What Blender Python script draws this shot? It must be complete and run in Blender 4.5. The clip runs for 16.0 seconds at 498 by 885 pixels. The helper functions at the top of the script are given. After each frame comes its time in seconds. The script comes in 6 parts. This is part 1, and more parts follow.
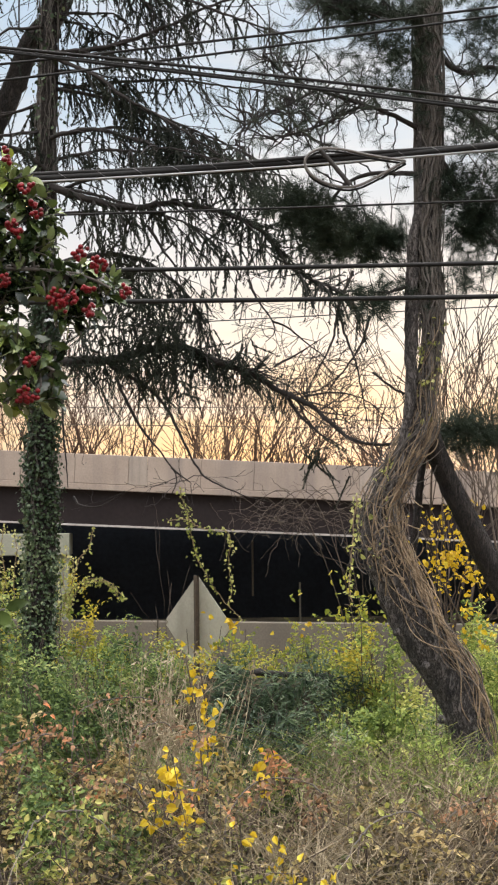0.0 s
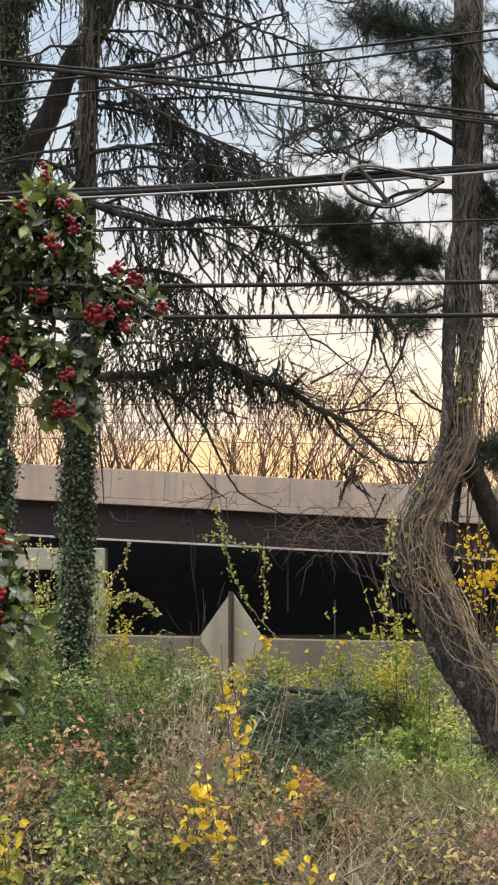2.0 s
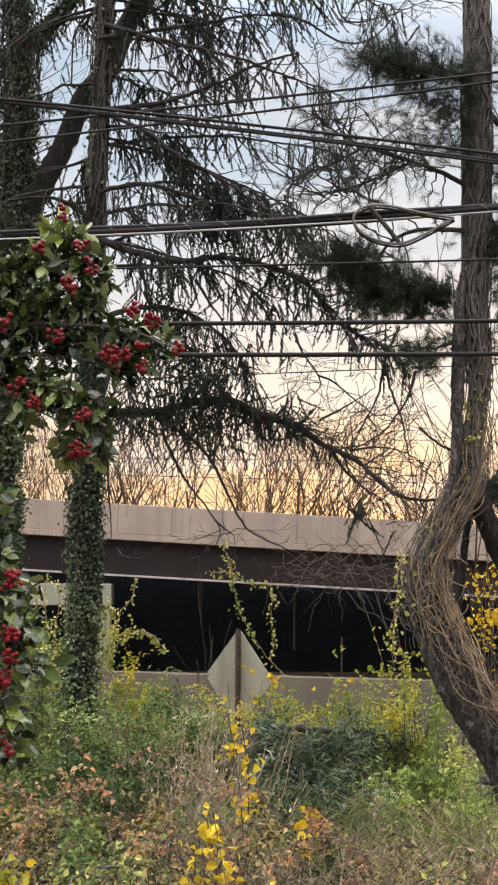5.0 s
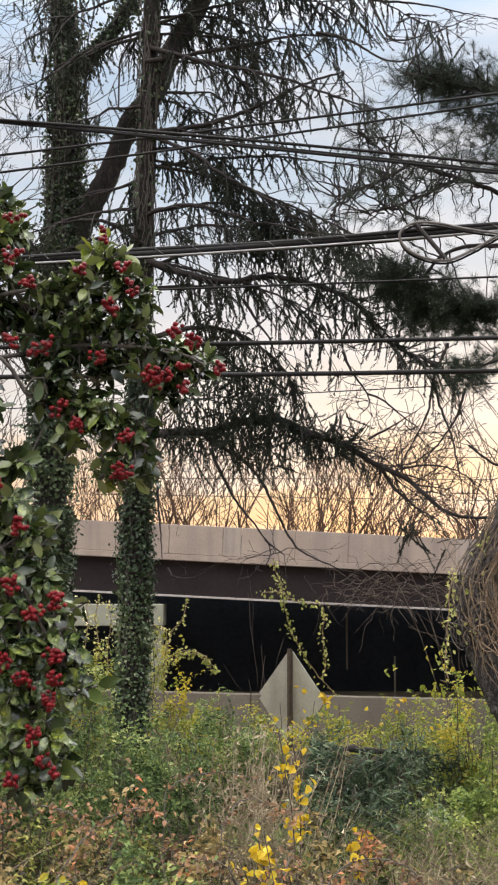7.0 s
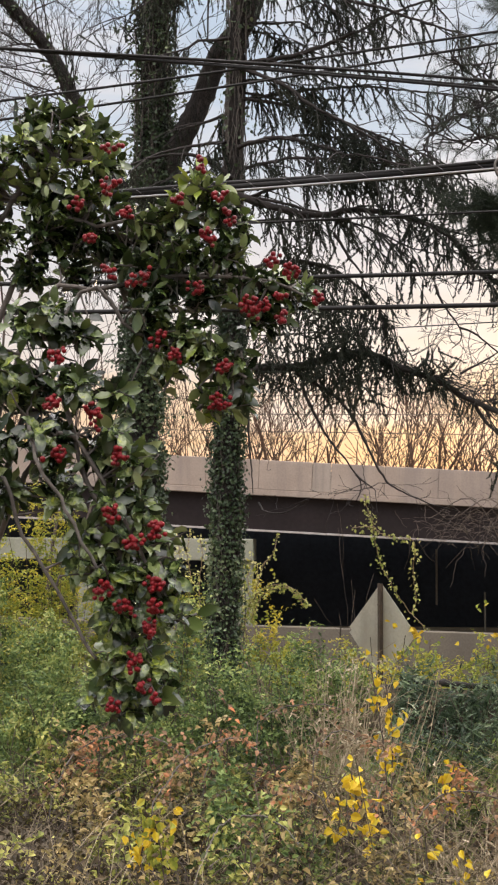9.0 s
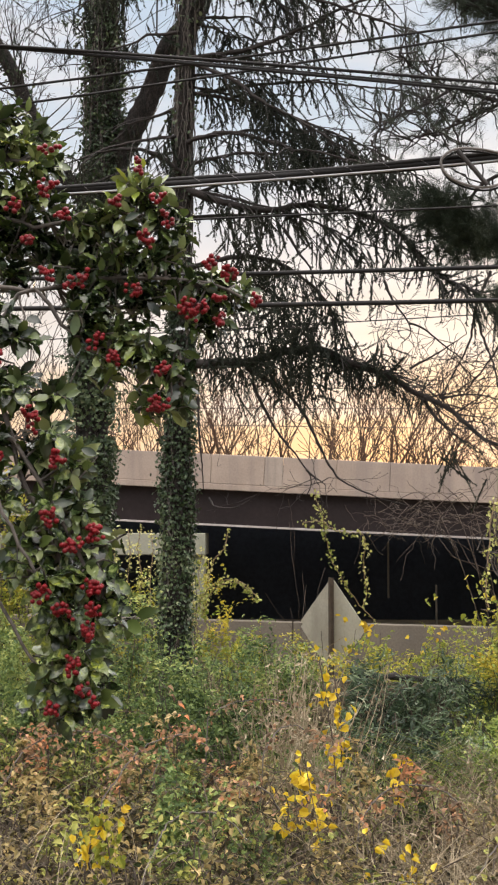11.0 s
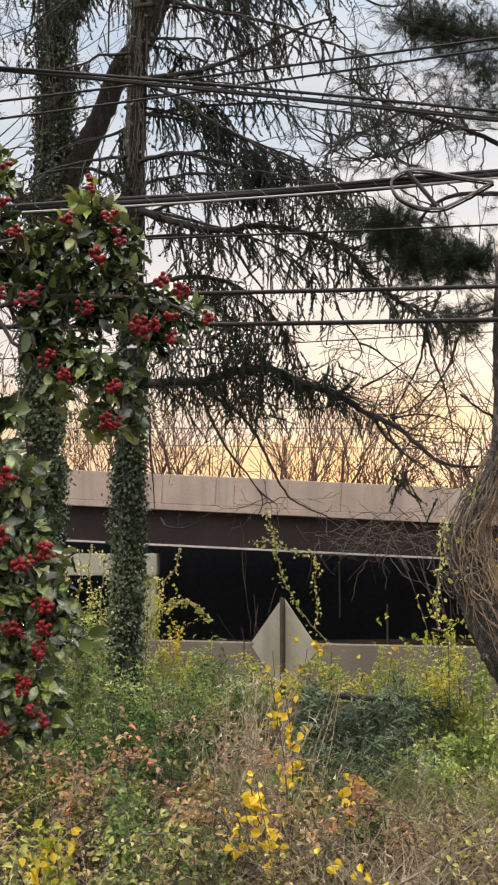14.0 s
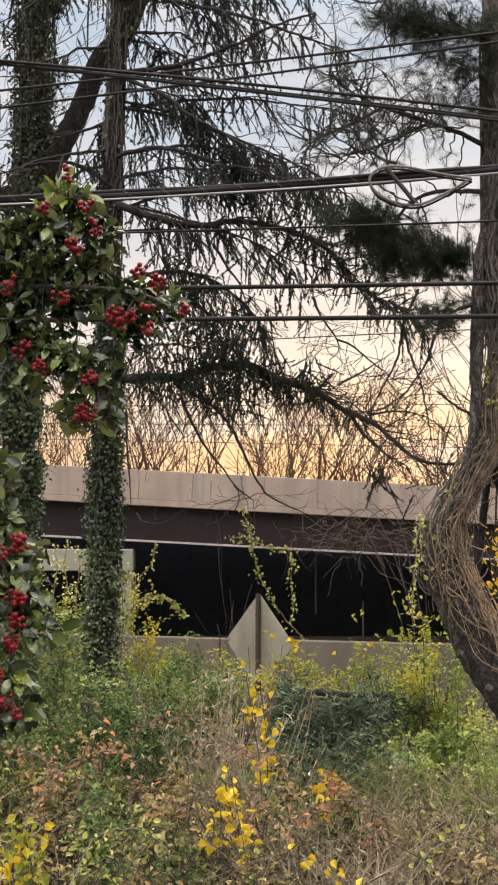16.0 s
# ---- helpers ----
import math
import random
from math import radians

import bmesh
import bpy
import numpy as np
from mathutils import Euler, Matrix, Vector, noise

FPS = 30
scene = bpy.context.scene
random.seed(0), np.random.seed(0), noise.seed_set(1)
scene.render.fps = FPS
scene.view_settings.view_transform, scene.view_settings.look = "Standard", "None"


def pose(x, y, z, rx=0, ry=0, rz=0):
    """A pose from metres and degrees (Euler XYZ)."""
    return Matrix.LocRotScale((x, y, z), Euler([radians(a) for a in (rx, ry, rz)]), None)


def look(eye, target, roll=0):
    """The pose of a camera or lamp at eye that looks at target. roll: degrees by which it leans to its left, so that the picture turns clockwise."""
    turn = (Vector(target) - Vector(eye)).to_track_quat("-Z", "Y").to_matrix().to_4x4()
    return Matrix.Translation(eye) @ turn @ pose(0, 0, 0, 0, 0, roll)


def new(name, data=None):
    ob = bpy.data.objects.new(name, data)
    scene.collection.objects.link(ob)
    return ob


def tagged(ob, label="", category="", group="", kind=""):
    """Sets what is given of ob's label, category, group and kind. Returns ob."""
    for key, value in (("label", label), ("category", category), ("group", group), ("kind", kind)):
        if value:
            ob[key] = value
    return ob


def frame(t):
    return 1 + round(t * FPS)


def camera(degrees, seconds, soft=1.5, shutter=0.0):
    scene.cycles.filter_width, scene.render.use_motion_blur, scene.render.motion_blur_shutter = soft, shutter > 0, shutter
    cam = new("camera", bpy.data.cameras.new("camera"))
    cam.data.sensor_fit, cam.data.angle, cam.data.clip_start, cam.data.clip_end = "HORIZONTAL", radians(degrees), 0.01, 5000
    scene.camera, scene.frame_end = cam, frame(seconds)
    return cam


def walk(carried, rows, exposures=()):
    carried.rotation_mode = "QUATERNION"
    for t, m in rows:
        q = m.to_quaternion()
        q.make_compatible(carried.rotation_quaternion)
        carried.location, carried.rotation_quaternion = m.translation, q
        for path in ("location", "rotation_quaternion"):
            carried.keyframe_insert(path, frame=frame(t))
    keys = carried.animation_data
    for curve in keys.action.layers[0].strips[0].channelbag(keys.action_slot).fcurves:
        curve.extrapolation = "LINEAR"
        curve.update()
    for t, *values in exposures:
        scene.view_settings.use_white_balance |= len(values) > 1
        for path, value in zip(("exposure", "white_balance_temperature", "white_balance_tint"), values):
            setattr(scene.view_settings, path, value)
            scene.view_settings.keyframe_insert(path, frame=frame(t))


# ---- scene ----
cam = camera(20.83, 16.0, soft=2.2)
PATH = [
    (0, pose(-0.0146, -0.0144, 1.6868, 93.622, 0.508, -3.867)),
    (0.5, pose(-0.0136, -0.0144, 1.6855, 93.949, 0.245, -3.361)),
    (1, pose(-0.0109, -0.0012, 1.6915, 94.139, 0.155, -2.951)),
    (1.5, pose(-0.0106, -0.0028, 1.6873, 94.272, -0.028, -2.610)),
    (2, pose(-0.0118, -0.0099, 1.6870, 94.324, -0.119, -2.372)),
    (2.5, pose(-0.0118, -0.0081, 1.6883, 94.381, -0.174, -2.242)),
    (3, pose(-0.0103, -0.0156, 1.6883, 94.472, -0.233, -2.196)),
    (3.5, pose(-0.0098, -0.0115, 1.6897, 94.573, -0.323, -2.207)),
    (4.3, pose(-0.0174, -0.0090, 1.6931, 95.078, -0.407, -2.225)),
    (5.2, pose(-0.0301, -0.0094, 1.6984, 96.034, -0.409, -2.055)),
    (6, pose(-0.0245, -0.0085, 1.7013, 96.560, -0.301, -1.481)),
    (6.5, pose(-0.0088, -0.0062, 1.7021, 96.684, -0.169, -0.813)),
    (7, pose(-0.0127, -0.0002, 1.6990, 96.640, -0.059, 0.083)),
    (7.5, pose(-0.0097, 0.0059, 1.7045, 96.344, -0.099, 1.098)),
    (8, pose(-0.0056, 0.0010, 1.7091, 95.733, -0.229, 2.186)),
    (8.5, pose(-0.0177, 0.0040, 1.7014, 94.831, -0.246, 3.160)),
    (8.7, pose(-0.0272, 0.0044, 1.6918, 94.373, -0.321, 3.486)),
    (9.2, pose(-0.0308, 0.0044, 1.6885, 93.739, -0.306, 3.900)),
    (9.7, pose(-0.0225, 0.0020, 1.6941, 93.381, -0.204, 3.765)),
    (10.3, pose(-0.0088, -0.0004, 1.7031, 93.291, -0.066, 3.102)),
    (10.8, pose(-0.0041, 0.0010, 1.7049, 93.479, -0.020, 2.317)),
    (11, pose(-0.0033, 0.0029, 1.7046, 93.659, -0.019, 1.858)),
    (11.5, pose(-0.0067, 0.0076, 1.6993, 94.006, -0.039, 0.862)),
    (12, pose(-0.0048, 0.0008, 1.6989, 94.158, -0.009, 0.256)),
    (12.5, pose(0.0000, 0.0000, 1.7000, 94.194, 0.000, 0.000)),
    (13, pose(-0.0020, 0.0024, 1.6983, 94.214, 0.063, -0.111)),
    (13.5, pose(-0.0045, 0.0037, 1.6937, 94.340, 0.107, -0.142)),
    (14, pose(-0.0040, 0.0025, 1.7000, 94.512, 0.121, -0.193)),
    (14.5, pose(-0.0022, -0.0016, 1.6974, 94.756, 0.202, -0.355)),
    (15, pose(-0.0019, 0.0121, 1.6993, 94.830, 0.132, -0.573)),
    (15.5, pose(-0.0030, 0.0090, 1.6972, 94.673, -0.048, -0.908)),
    (16, pose(-0.0015, 0.0143, 1.6940, 94.365, -0.183, -1.186)),
]

walk(cam, PATH, exposures=[(0, 0.25, 6500, 10), (1.5, 0.23, 6500, 10), (3.5, 0.20, 6700, 12), (6.5, 0.17, 6450, 12), (8.5, 0.13, 6600, 14), (11, 0.23, 6700, 13), (12, 0.21, 6700, 11), (13.5, 0.21, 6750, 13), (16, 0.14, 6800, 14)])

# ---- sky and light ----
SUN_AZ, SUN_EL, OVERHEAD = radians(9), radians(5), 6.5


def make_world():
    w = bpy.data.worlds.new("sunset_sky")
    scene.world = w
    w.use_nodes = True
    nt = w.node_tree
    nt.nodes.clear()
    N, L = nt.nodes.new, nt.links.new
    out, bg = N("ShaderNodeOutputWorld"), N("ShaderNodeBackground")
    sky = N("ShaderNodeTexSky")
    sky.sky_type, sky.sun_disc = "NISHITA", False
    sky.sun_elevation, sky.sun_rotation = SUN_EL, SUN_AZ
    sky.air_density, sky.dust_density, sky.ozone_density = 1.0, 1.5, 1.5
    tc, mp = N("ShaderNodeTexCoord"), N("ShaderNodeMapping")
    mp.inputs["Scale"].default_value = (3.0, 3.0, 14.0)
    no = N("ShaderNodeTexNoise")
    no.inputs["Scale"].default_value, no.inputs["Detail"].default_value = 2.2, 5.0
    ramp = N("ShaderNodeValToRGB")
    ramp.color_ramp.elements[0].position, ramp.color_ramp.elements[1].position = 0.42, 0.62
    # the veil of high cloud: pale blue-grey above, cream and amber low down
    sep, grad = N("ShaderNodeSeparateXYZ"), N("ShaderNodeValToRGB")
    cr = grad.color_ramp
    cr.elements[0].position, cr.elements[0].color = 0.0, (0.84, 0.48, 0.26, 1)
    cr.elements[1].position, cr.elements[1].color = 1.0, (0.76, 0.71, 0.66, 1)
    for p, c in ((0.05, (0.90, 0.58, 0.35, 1)), (0.09, (0.86, 0.66, 0.475, 1)), (0.14, (0.77, 0.70, 0.635, 1)), (0.20, (0.70, 0.72, 0.765, 1)), (0.28, (0.56, 0.68, 0.80, 1)), (0.42, (0.48, 0.61, 0.76, 1)), (0.55, (0.68, 0.68, 0.68, 1))):
        e = cr.elements.new(p)
        e.color = c
    cl = N("ShaderNodeMixRGB")
    cl.blend_type = "MIX"
    cl.inputs[2].default_value = (0.80, 0.80, 0.82, 1)
    fac = N("ShaderNodeMath")
    fac.operation = "MULTIPLY"
    fac.inputs[1].default_value = 0.65
    mix = N("ShaderNodeMixRGB")
    mix.inputs[0].default_value = 0.9
    scl = N("ShaderNodeMixRGB")
    scl.blend_type, scl.inputs[0].default_value = "MULTIPLY", 1.0
    scl.inputs[2].default_value = (0.12, 0.12, 0.12, 1)
    L(tc.outputs["Generated"], mp.inputs[0]), L(mp.outputs[0], no.inputs["Vector"]), L(no.outputs[0], ramp.inputs[0])
    L(tc.outputs["Generated"], sep.inputs[0]), L(sep.outputs[2], grad.inputs[0])
    L(ramp.outputs[0], fac.inputs[0]), L(fac.outputs[0], cl.inputs[0]), L(grad.outputs[0], cl.inputs[1])
    L(sky.outputs[0], scl.inputs[1]), L(scl.outputs[0], mix.inputs[1]), L(cl.outputs[0], mix.inputs[2])
    # the unseen sky overhead is boosted to throw more light on the foreground
    mr = N("ShaderNodeMapRange")
    mr.interpolation_type = "SMOOTHSTEP"
    for k, q in zip(("From Min", "From Max", "To Min", "To Max"), (0.34, 0.85, 0.95, OVERHEAD)):
        mr.inputs[k].default_value = q
    L(sep.outputs[2], mr.inputs["Value"]), L(mr.outputs[0], bg.inputs[1])
    L(mix.outputs[0], bg.inputs[0]), L(bg.outputs[0], out.inputs[0])


make_world()
sun = new("sun", bpy.data.lights.new("sun", "SUN"))
sun.data.energy, sun.data.angle, sun.data.color = 1.0, radians(10), (1.0, 0.78, 0.52)
sun.matrix_world = look((60 * math.sin(SUN_AZ), 60 * math.cos(SUN_AZ), 6), (0, 0, 0))

# ---- materials ----


def shader(name):
    m = bpy.data.materials.new(name)
    m.use_nodes = True
    nt = m.node_tree
    return m, nt, nt.nodes["Principled BSDF"]


def surface(name, c1, c2, scale=6.0, rough=0.8, bump=0.3, fine=60.0, stretch=(1, 1, 1), metal=0.0, streak=None, crack=0.0):
    """Two tones mixed by coarse and fine noise, with relief."""
    m, nt, b = shader(name)
    N, L = nt.nodes.new, nt.links.new
    tc, mp = N("ShaderNodeTexCoord"), N("ShaderNodeMapping")
    mp.inputs["Scale"].default_value = stretch
    L(tc.outputs["Object"], mp.inputs[0])
    n1, n2 = N("ShaderNodeTexNoise"), N("ShaderNodeTexNoise")
    n1.inputs["Scale"].default_value, n1.inputs["Detail"].default_value = scale, 6
    n2.inputs["Scale"].default_value, n2.inputs["Detail"].default_value = fine, 4
    add = N("ShaderNodeMath")
    add.operation = "ADD"
    half = N("ShaderNodeMath")
    half.operation, half.inputs[1].default_value = "MULTIPLY", 0.5
    ramp = N("ShaderNodeValToRGB")
    ramp.color_ramp.elements[0].position, ramp.color_ramp.elements[1].position = 0.36, 0.64
    ramp.color_ramp.elements[0].color, ramp.color_ramp.elements[1].color = (*c1, 1), (*c2, 1)
    for n in (n1, n2):
        L(mp.outputs[0], n.inputs["Vector"])
    L(n1.outputs[0], add.inputs[0]), L(n2.outputs[0], add.inputs[1]), L(add.outputs[0], half.inputs[0]), L(half.outputs[0], ramp.inputs[0])
    last = ramp.outputs[0]
    if streak:
        n3, m3, r3, mx = N("ShaderNodeTexNoise"), N("ShaderNodeMapping"), N("ShaderNodeValToRGB"), N("ShaderNodeMixRGB")
        m3.inputs["Scale"].default_value = streak[1]
        n3.inputs["Scale"].default_value, n3.inputs["Detail"].default_value = 1.0, 4
        r3.color_ramp.elements[0].position, r3.color_ramp.elements[1].position = 0.45, 0.75
        r3.color_ramp.elements[1].color = (streak[2],) * 3 + (1,)
        mx.inputs[2].default_value = (*streak[0], 1)
        L(tc.outputs["Object"], m3.inputs[0]), L(m3.outputs[0], n3.inputs["Vector"]), L(n3.outputs[0], r3.inputs[0])
        L(r3.outputs[0], mx.inputs[0]), L(last, mx.inputs[1])
        last = mx.outputs[0]
    relief = half.outputs[0]
    if crack:
        vo, vr, vm, hs = N("ShaderNodeTexVoronoi"), N("ShaderNodeValToRGB"), N("ShaderNodeMixRGB"), N("ShaderNodeMath")
        warp = N("ShaderNodeMixRGB")
        warp.inputs[0].default_value = 0.12
        vo.feature, vo.inputs["Scale"].default_value = "DISTANCE_TO_EDGE", crack
        vr.color_ramp.elements[0].position, vr.color_ramp.elements[1].position = 0.02, 0.22
        vr.color_ramp.elements[0].color = (0.25, 0.23, 0.22, 1)
        vm.blend_type, vm.inputs[0].default_value = "MULTIPLY", 1.0
        hs.operation = "ADD"
        L(mp.outputs[0], warp.inputs[1]), L(n2.outputs["Color"], warp.inputs[2]), L(warp.outputs[0], vo.inputs["Vector"])
        L(vo.outputs[0], vr.inputs[0]), L(last, vm.inputs[1]), L(vr.outputs[0], vm.inputs[2])
        L(half.outputs[0], hs.inputs[0]), L(vr.outputs[0], hs.inputs[1])
        last, relief = vm.outputs[0], hs.outputs[0]
    L(last, b.inputs["Base Color"])
    b.inputs["Roughness"].default_value, b.inputs["Metallic"].default_value = rough, metal
    if bump:
        bp = N("ShaderNodeBump")
        bp.inputs["Strength"].default_value, bp.inputs["Distance"].default_value = bump, 0.02
        L(relief, bp.inputs["Height"]), L(bp.outputs[0], b.inputs["Normal"])
    return m


def leafy(name, stops, rough=0.6, through_light=0.35, patch=1.2, spec=0.3):
    """Leaf tones picked leaf by leaf, drifting in patches, with light shining through."""
    m, nt, b = shader(name)
    N, L = nt.nodes.new, nt.links.new
    geo, tc, no = N("ShaderNodeNewGeometry"), N("ShaderNodeTexCoord"), N("ShaderNodeTexNoise")
    no.inputs["Scale"].default_value = patch
    L(tc.outputs["Object"], no.inputs["Vector"])
    oi, jig, frc = N("ShaderNodeObjectInfo"), N("ShaderNodeMath"), N("ShaderNodeMath")
    jig.operation, frc.operation = "ADD", "FRACT"
    mix = N("ShaderNodeMath")
    mix.operation, mix.inputs[1].default_value = "MULTIPLY_ADD", 0.62
    sub = N("ShaderNodeMath")
    sub.operation, sub.inputs[1].default_value, sub.inputs[2].default_value = "MULTIPLY_ADD", 1.5, -0.56
    L(no.outputs[0], sub.inputs[0]), L(geo.outputs["Random Per Island"], jig.inputs[0]), L(oi.outputs["Random"], jig.inputs[1]), L(jig.outputs[0], frc.inputs[0]), L(frc.outputs[0], mix.inputs[0]), L(sub.outputs[0], mix.inputs[2])
    lift, tone = N("ShaderNodeMath"), N("ShaderNodeMath")
    lift.operation, lift.inputs[1].default_value, lift.inputs[2].default_value = "MULTIPLY_ADD", 0.26, -0.13
    tone.operation = "ADD"
    L(oi.outputs["Random"], lift.inputs[0]), L(mix.outputs[0], tone.inputs[0]), L(lift.outputs[0], tone.inputs[1])
    ramp = N("ShaderNodeValToRGB")
    els = ramp.color_ramp.elements
    els[0].position, els[0].color = stops[0][0], (*stops[0][1], 1)
    els[1].position, els[1].color = stops[-1][0], (*stops[-1][1], 1)
    for p, c in stops[1:-1]:
        els.new(p).color = (*c, 1)
    L(tone.outputs[0], ramp.inputs[0])
    L(ramp.outputs[0], b.inputs["Base Color"])
    b.inputs["Roughness"].default_value, b.inputs["Specular IOR Level"].default_value = rough, spec
    if through_light:
        tr, ms = N("ShaderNodeBsdfTranslucent"), N("ShaderNodeMixShader")
        ms.inputs[0].default_value = through_light
        L(ramp.outputs[0], tr.inputs[0]), L(b.outputs[0], ms.inputs[1]), L(tr.outputs[0], ms.inputs[2])
        L(ms.outputs[0], nt.nodes["Material Output"].inputs[0])
    return m


CONCRETE = surface("weathered_concrete", (0.29, 0.228, 0.186), (0.375, 0.302, 0.248), 1.2, 0.85, 0.15, 25, streak=((0.19, 0.16, 0.15), (2.2, 1, 0.18), 0.75))
DARK_CONCRETE = surface("stained_concrete", (0.29, 0.24, 0.20), (0.38, 0.315, 0.265), 1.6, 0.85, 0.15, 25, streak=((0.15, 0.13, 0.12), (5, 1, 0.25), 0.8))
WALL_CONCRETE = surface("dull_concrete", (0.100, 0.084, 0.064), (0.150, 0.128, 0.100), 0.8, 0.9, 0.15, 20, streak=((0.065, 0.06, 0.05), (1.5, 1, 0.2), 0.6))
PIER_CONCRETE = surface("mossy_concrete", (0.235, 0.235, 0.185), (0.31, 0.31, 0.245), 2.0, 0.9, 0.2, 25, streak=((0.2, 0.22, 0.14), (2, 2, 0.5), 0.5))
STEEL = surface("dark_girder_paint", (0.015, 0.010, 0.010), (0.024, 0.017, 0.017), 1.0, 0.6, 0.05, 12, streak=((0.016, 0.012, 0.012), (0.6, 1, 3.0), 0.6))
STEEL.node_tree.nodes["Principled BSDF"].inputs["Specular IOR Level"].default_value = 0.2
# pale base colour paints the lit edge of the front girder's flange
FLANGE = surface("lit_flange_edge", (0.30, 0.27, 0.25), (0.44, 0.40, 0.38), 3.0, 0.7, 0.1, 20)
# shade under the bridge is put into this blue-black base colour
SOFFIT = surface("underpass_shade_concrete", (0.020, 0.028, 0.042), (0.035, 0.047, 0.068), 0.6, 0.95, 0.1, 8)
SOIL = surface("soil_with_litter", (0.045, 0.034, 0.022), (0.11, 0.085, 0.05), 3.0, 0.95, 0.6, 40)
PINE_BARK = surface("scaly_pine_bark", (0.042, 0.038, 0.037), (0.205, 0.178, 0.166), 12.0, 0.95, 1.0, 45, (1, 1, 0.4), crack=26.0)
TRUNK_BARK = surface("dark_furrowed_bark", (0.020, 0.017, 0.016), (0.068, 0.052, 0.045), 12.0, 0.95, 1.0, 60, (1, 1, 0.22), crack=30.0)
LIMB_BARK = surface("dark_limb_bark", (0.013, 0.0105, 0.010), (0.038, 0.030, 0.027), 10.0, 0.95, 0.6, 60)
TWIG = surface("grey_brown_twig", (0.045, 0.033, 0.026), (0.12, 0.09, 0.07), 8.0, 0.9, 0.2, 60)
FAR_TWIG = surface("far_bare_twig", (0.060, 0.031, 0.018), (0.125, 0.068, 0.040), 2.0, 0.95, 0.0, 20)
VINE = surface("dry_vine", (0.12, 0.085, 0.055), (0.36, 0.26, 0.165), 10.0, 0.9, 0.3, 70)
VINE_DARK = surface("brown_vine", (0.042, 0.037, 0.033), (0.140, 0.120, 0.104), 10.0, 0.9, 0.3, 70)
CABLE = surface("black_cable_sheath", (0.006, 0.006, 0.0065), (0.015, 0.014, 0.0135), 4.0, 0.65, 0.3, 60)
CABLE.node_tree.nodes["Principled BSDF"].inputs["Specular IOR Level"].default_value = 0.25
STRAND = surface("galvanised_strand", (0.30, 0.30, 0.31), (0.42, 0.42, 0.43), 6.0, 0.45, 0.3, 200, metal=0.6)
LOOP_CABLE = surface("grey_cable_loop", (0.08, 0.072, 0.066), (0.15, 0.135, 0.122), 6.0, 0.5, 0.1, 80)
BRACKET = surface("dark_bracket_steel", (0.016, 0.013, 0.012), (0.034, 0.027, 0.024), 12.0, 0.7, 0.3, 90)
SIGN_BACK = surface("dull_aluminium", (0.41, 0.385, 0.32), (0.51, 0.485, 0.41), 3.0, 0.55, 0.05, 30, metal=0.15, streak=((0.25, 0.22, 0.18), (3, 3, 1.2), 0.8))
SIGN_POST = surface("rusty_post_steel", (0.06, 0.045, 0.035), (0.12, 0.085, 0.06), 12.0, 0.8, 0.3, 60)

SPRUCE = leafy("spruce_needles", [(0.0, (0.010, 0.014, 0.010)), (0.6, (0.018, 0.023, 0.015)), (1.0, (0.038, 0.038, 0.024))], 0.7, 0.05, spec=0.2)
PINE = leafy("pine_needles", [(0.0, (0.009, 0.017, 0.010)), (0.6, (0.019, 0.032, 0.018)), (1.0, (0.046, 0.058, 0.032))], 0.55, 0.10)
IVY = leafy("ivy_leaves", [(0.0, (0.016, 0.030, 0.014)), (0.5, (0.042, 0.068, 0.031)), (0.85, (0.095, 0.132, 0.060)), (1.0, (0.19, 0.21, 0.11))], 0.45, 0.12, spec=0.35)
HOLLY = leafy("holly_leaves", [(0.0, (0.009, 0.016, 0.007)), (0.40, (0.030, 0.048, 0.014)), (0.58, (0.10, 0.14, 0.036)), (0.74, (0.22, 0.255, 0.11)), (0.86, (0.15, 0.20, 0.030)), (1.0, (0.36, 0.40, 0.065))], 0.26, 0.10, 3.0, 0.58)
BERRY = leafy("red_berries", [(0.0, (0.075, 0.002, 0.004)), (1.0, (0.20, 0.004, 0.008))], 0.38, 0.0, spec=0.25)
GREEN = leafy("green_shrub_leaves", [(0.0, (0.024, 0.042, 0.017)), (0.33, (0.088, 0.140, 0.046)), (0.68, (0.21, 0.275, 0.082)), (1.0, (0.47, 0.47, 0.16))], patch=2.5)
BRIGHT = leafy("fresh_green_leaves", [(0.0, (0.042, 0.074, 0.02)), (0.33, (0.15, 0.215, 0.05)), (0.70, (0.34, 0.40, 0.095)), (1.0, (0.62, 0.58, 0.19))], patch=2.5)
BLUEGREEN = leafy("groundcover_leaves", [(0.0, (0.012, 0.022, 0.013)), (0.5, (0.060, 0.096, 0.049)), (0.85, (0.19, 0.245, 0.13)), (1.0, (0.44, 0.48, 0.33))], 0.38, patch=2.5)
YGREEN = leafy("yellowing_leaves", [(0.0, (0.12, 0.18, 0.03)), (0.5, (0.28, 0.30, 0.045)), (1.0, (0.58, 0.46, 0.06))])
YELLOW = leafy("bright_yellow_leaves", [(0.0, (0.42, 0.27, 0.02)), (0.6, (0.66, 0.47, 0.025)), (1.0, (0.74, 0.63, 0.09))], 0.55, 0.4)
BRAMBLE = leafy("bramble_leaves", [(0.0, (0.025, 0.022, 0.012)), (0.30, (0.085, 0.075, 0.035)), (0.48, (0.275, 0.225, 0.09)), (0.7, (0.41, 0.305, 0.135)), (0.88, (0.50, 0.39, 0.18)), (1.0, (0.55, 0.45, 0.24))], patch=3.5)
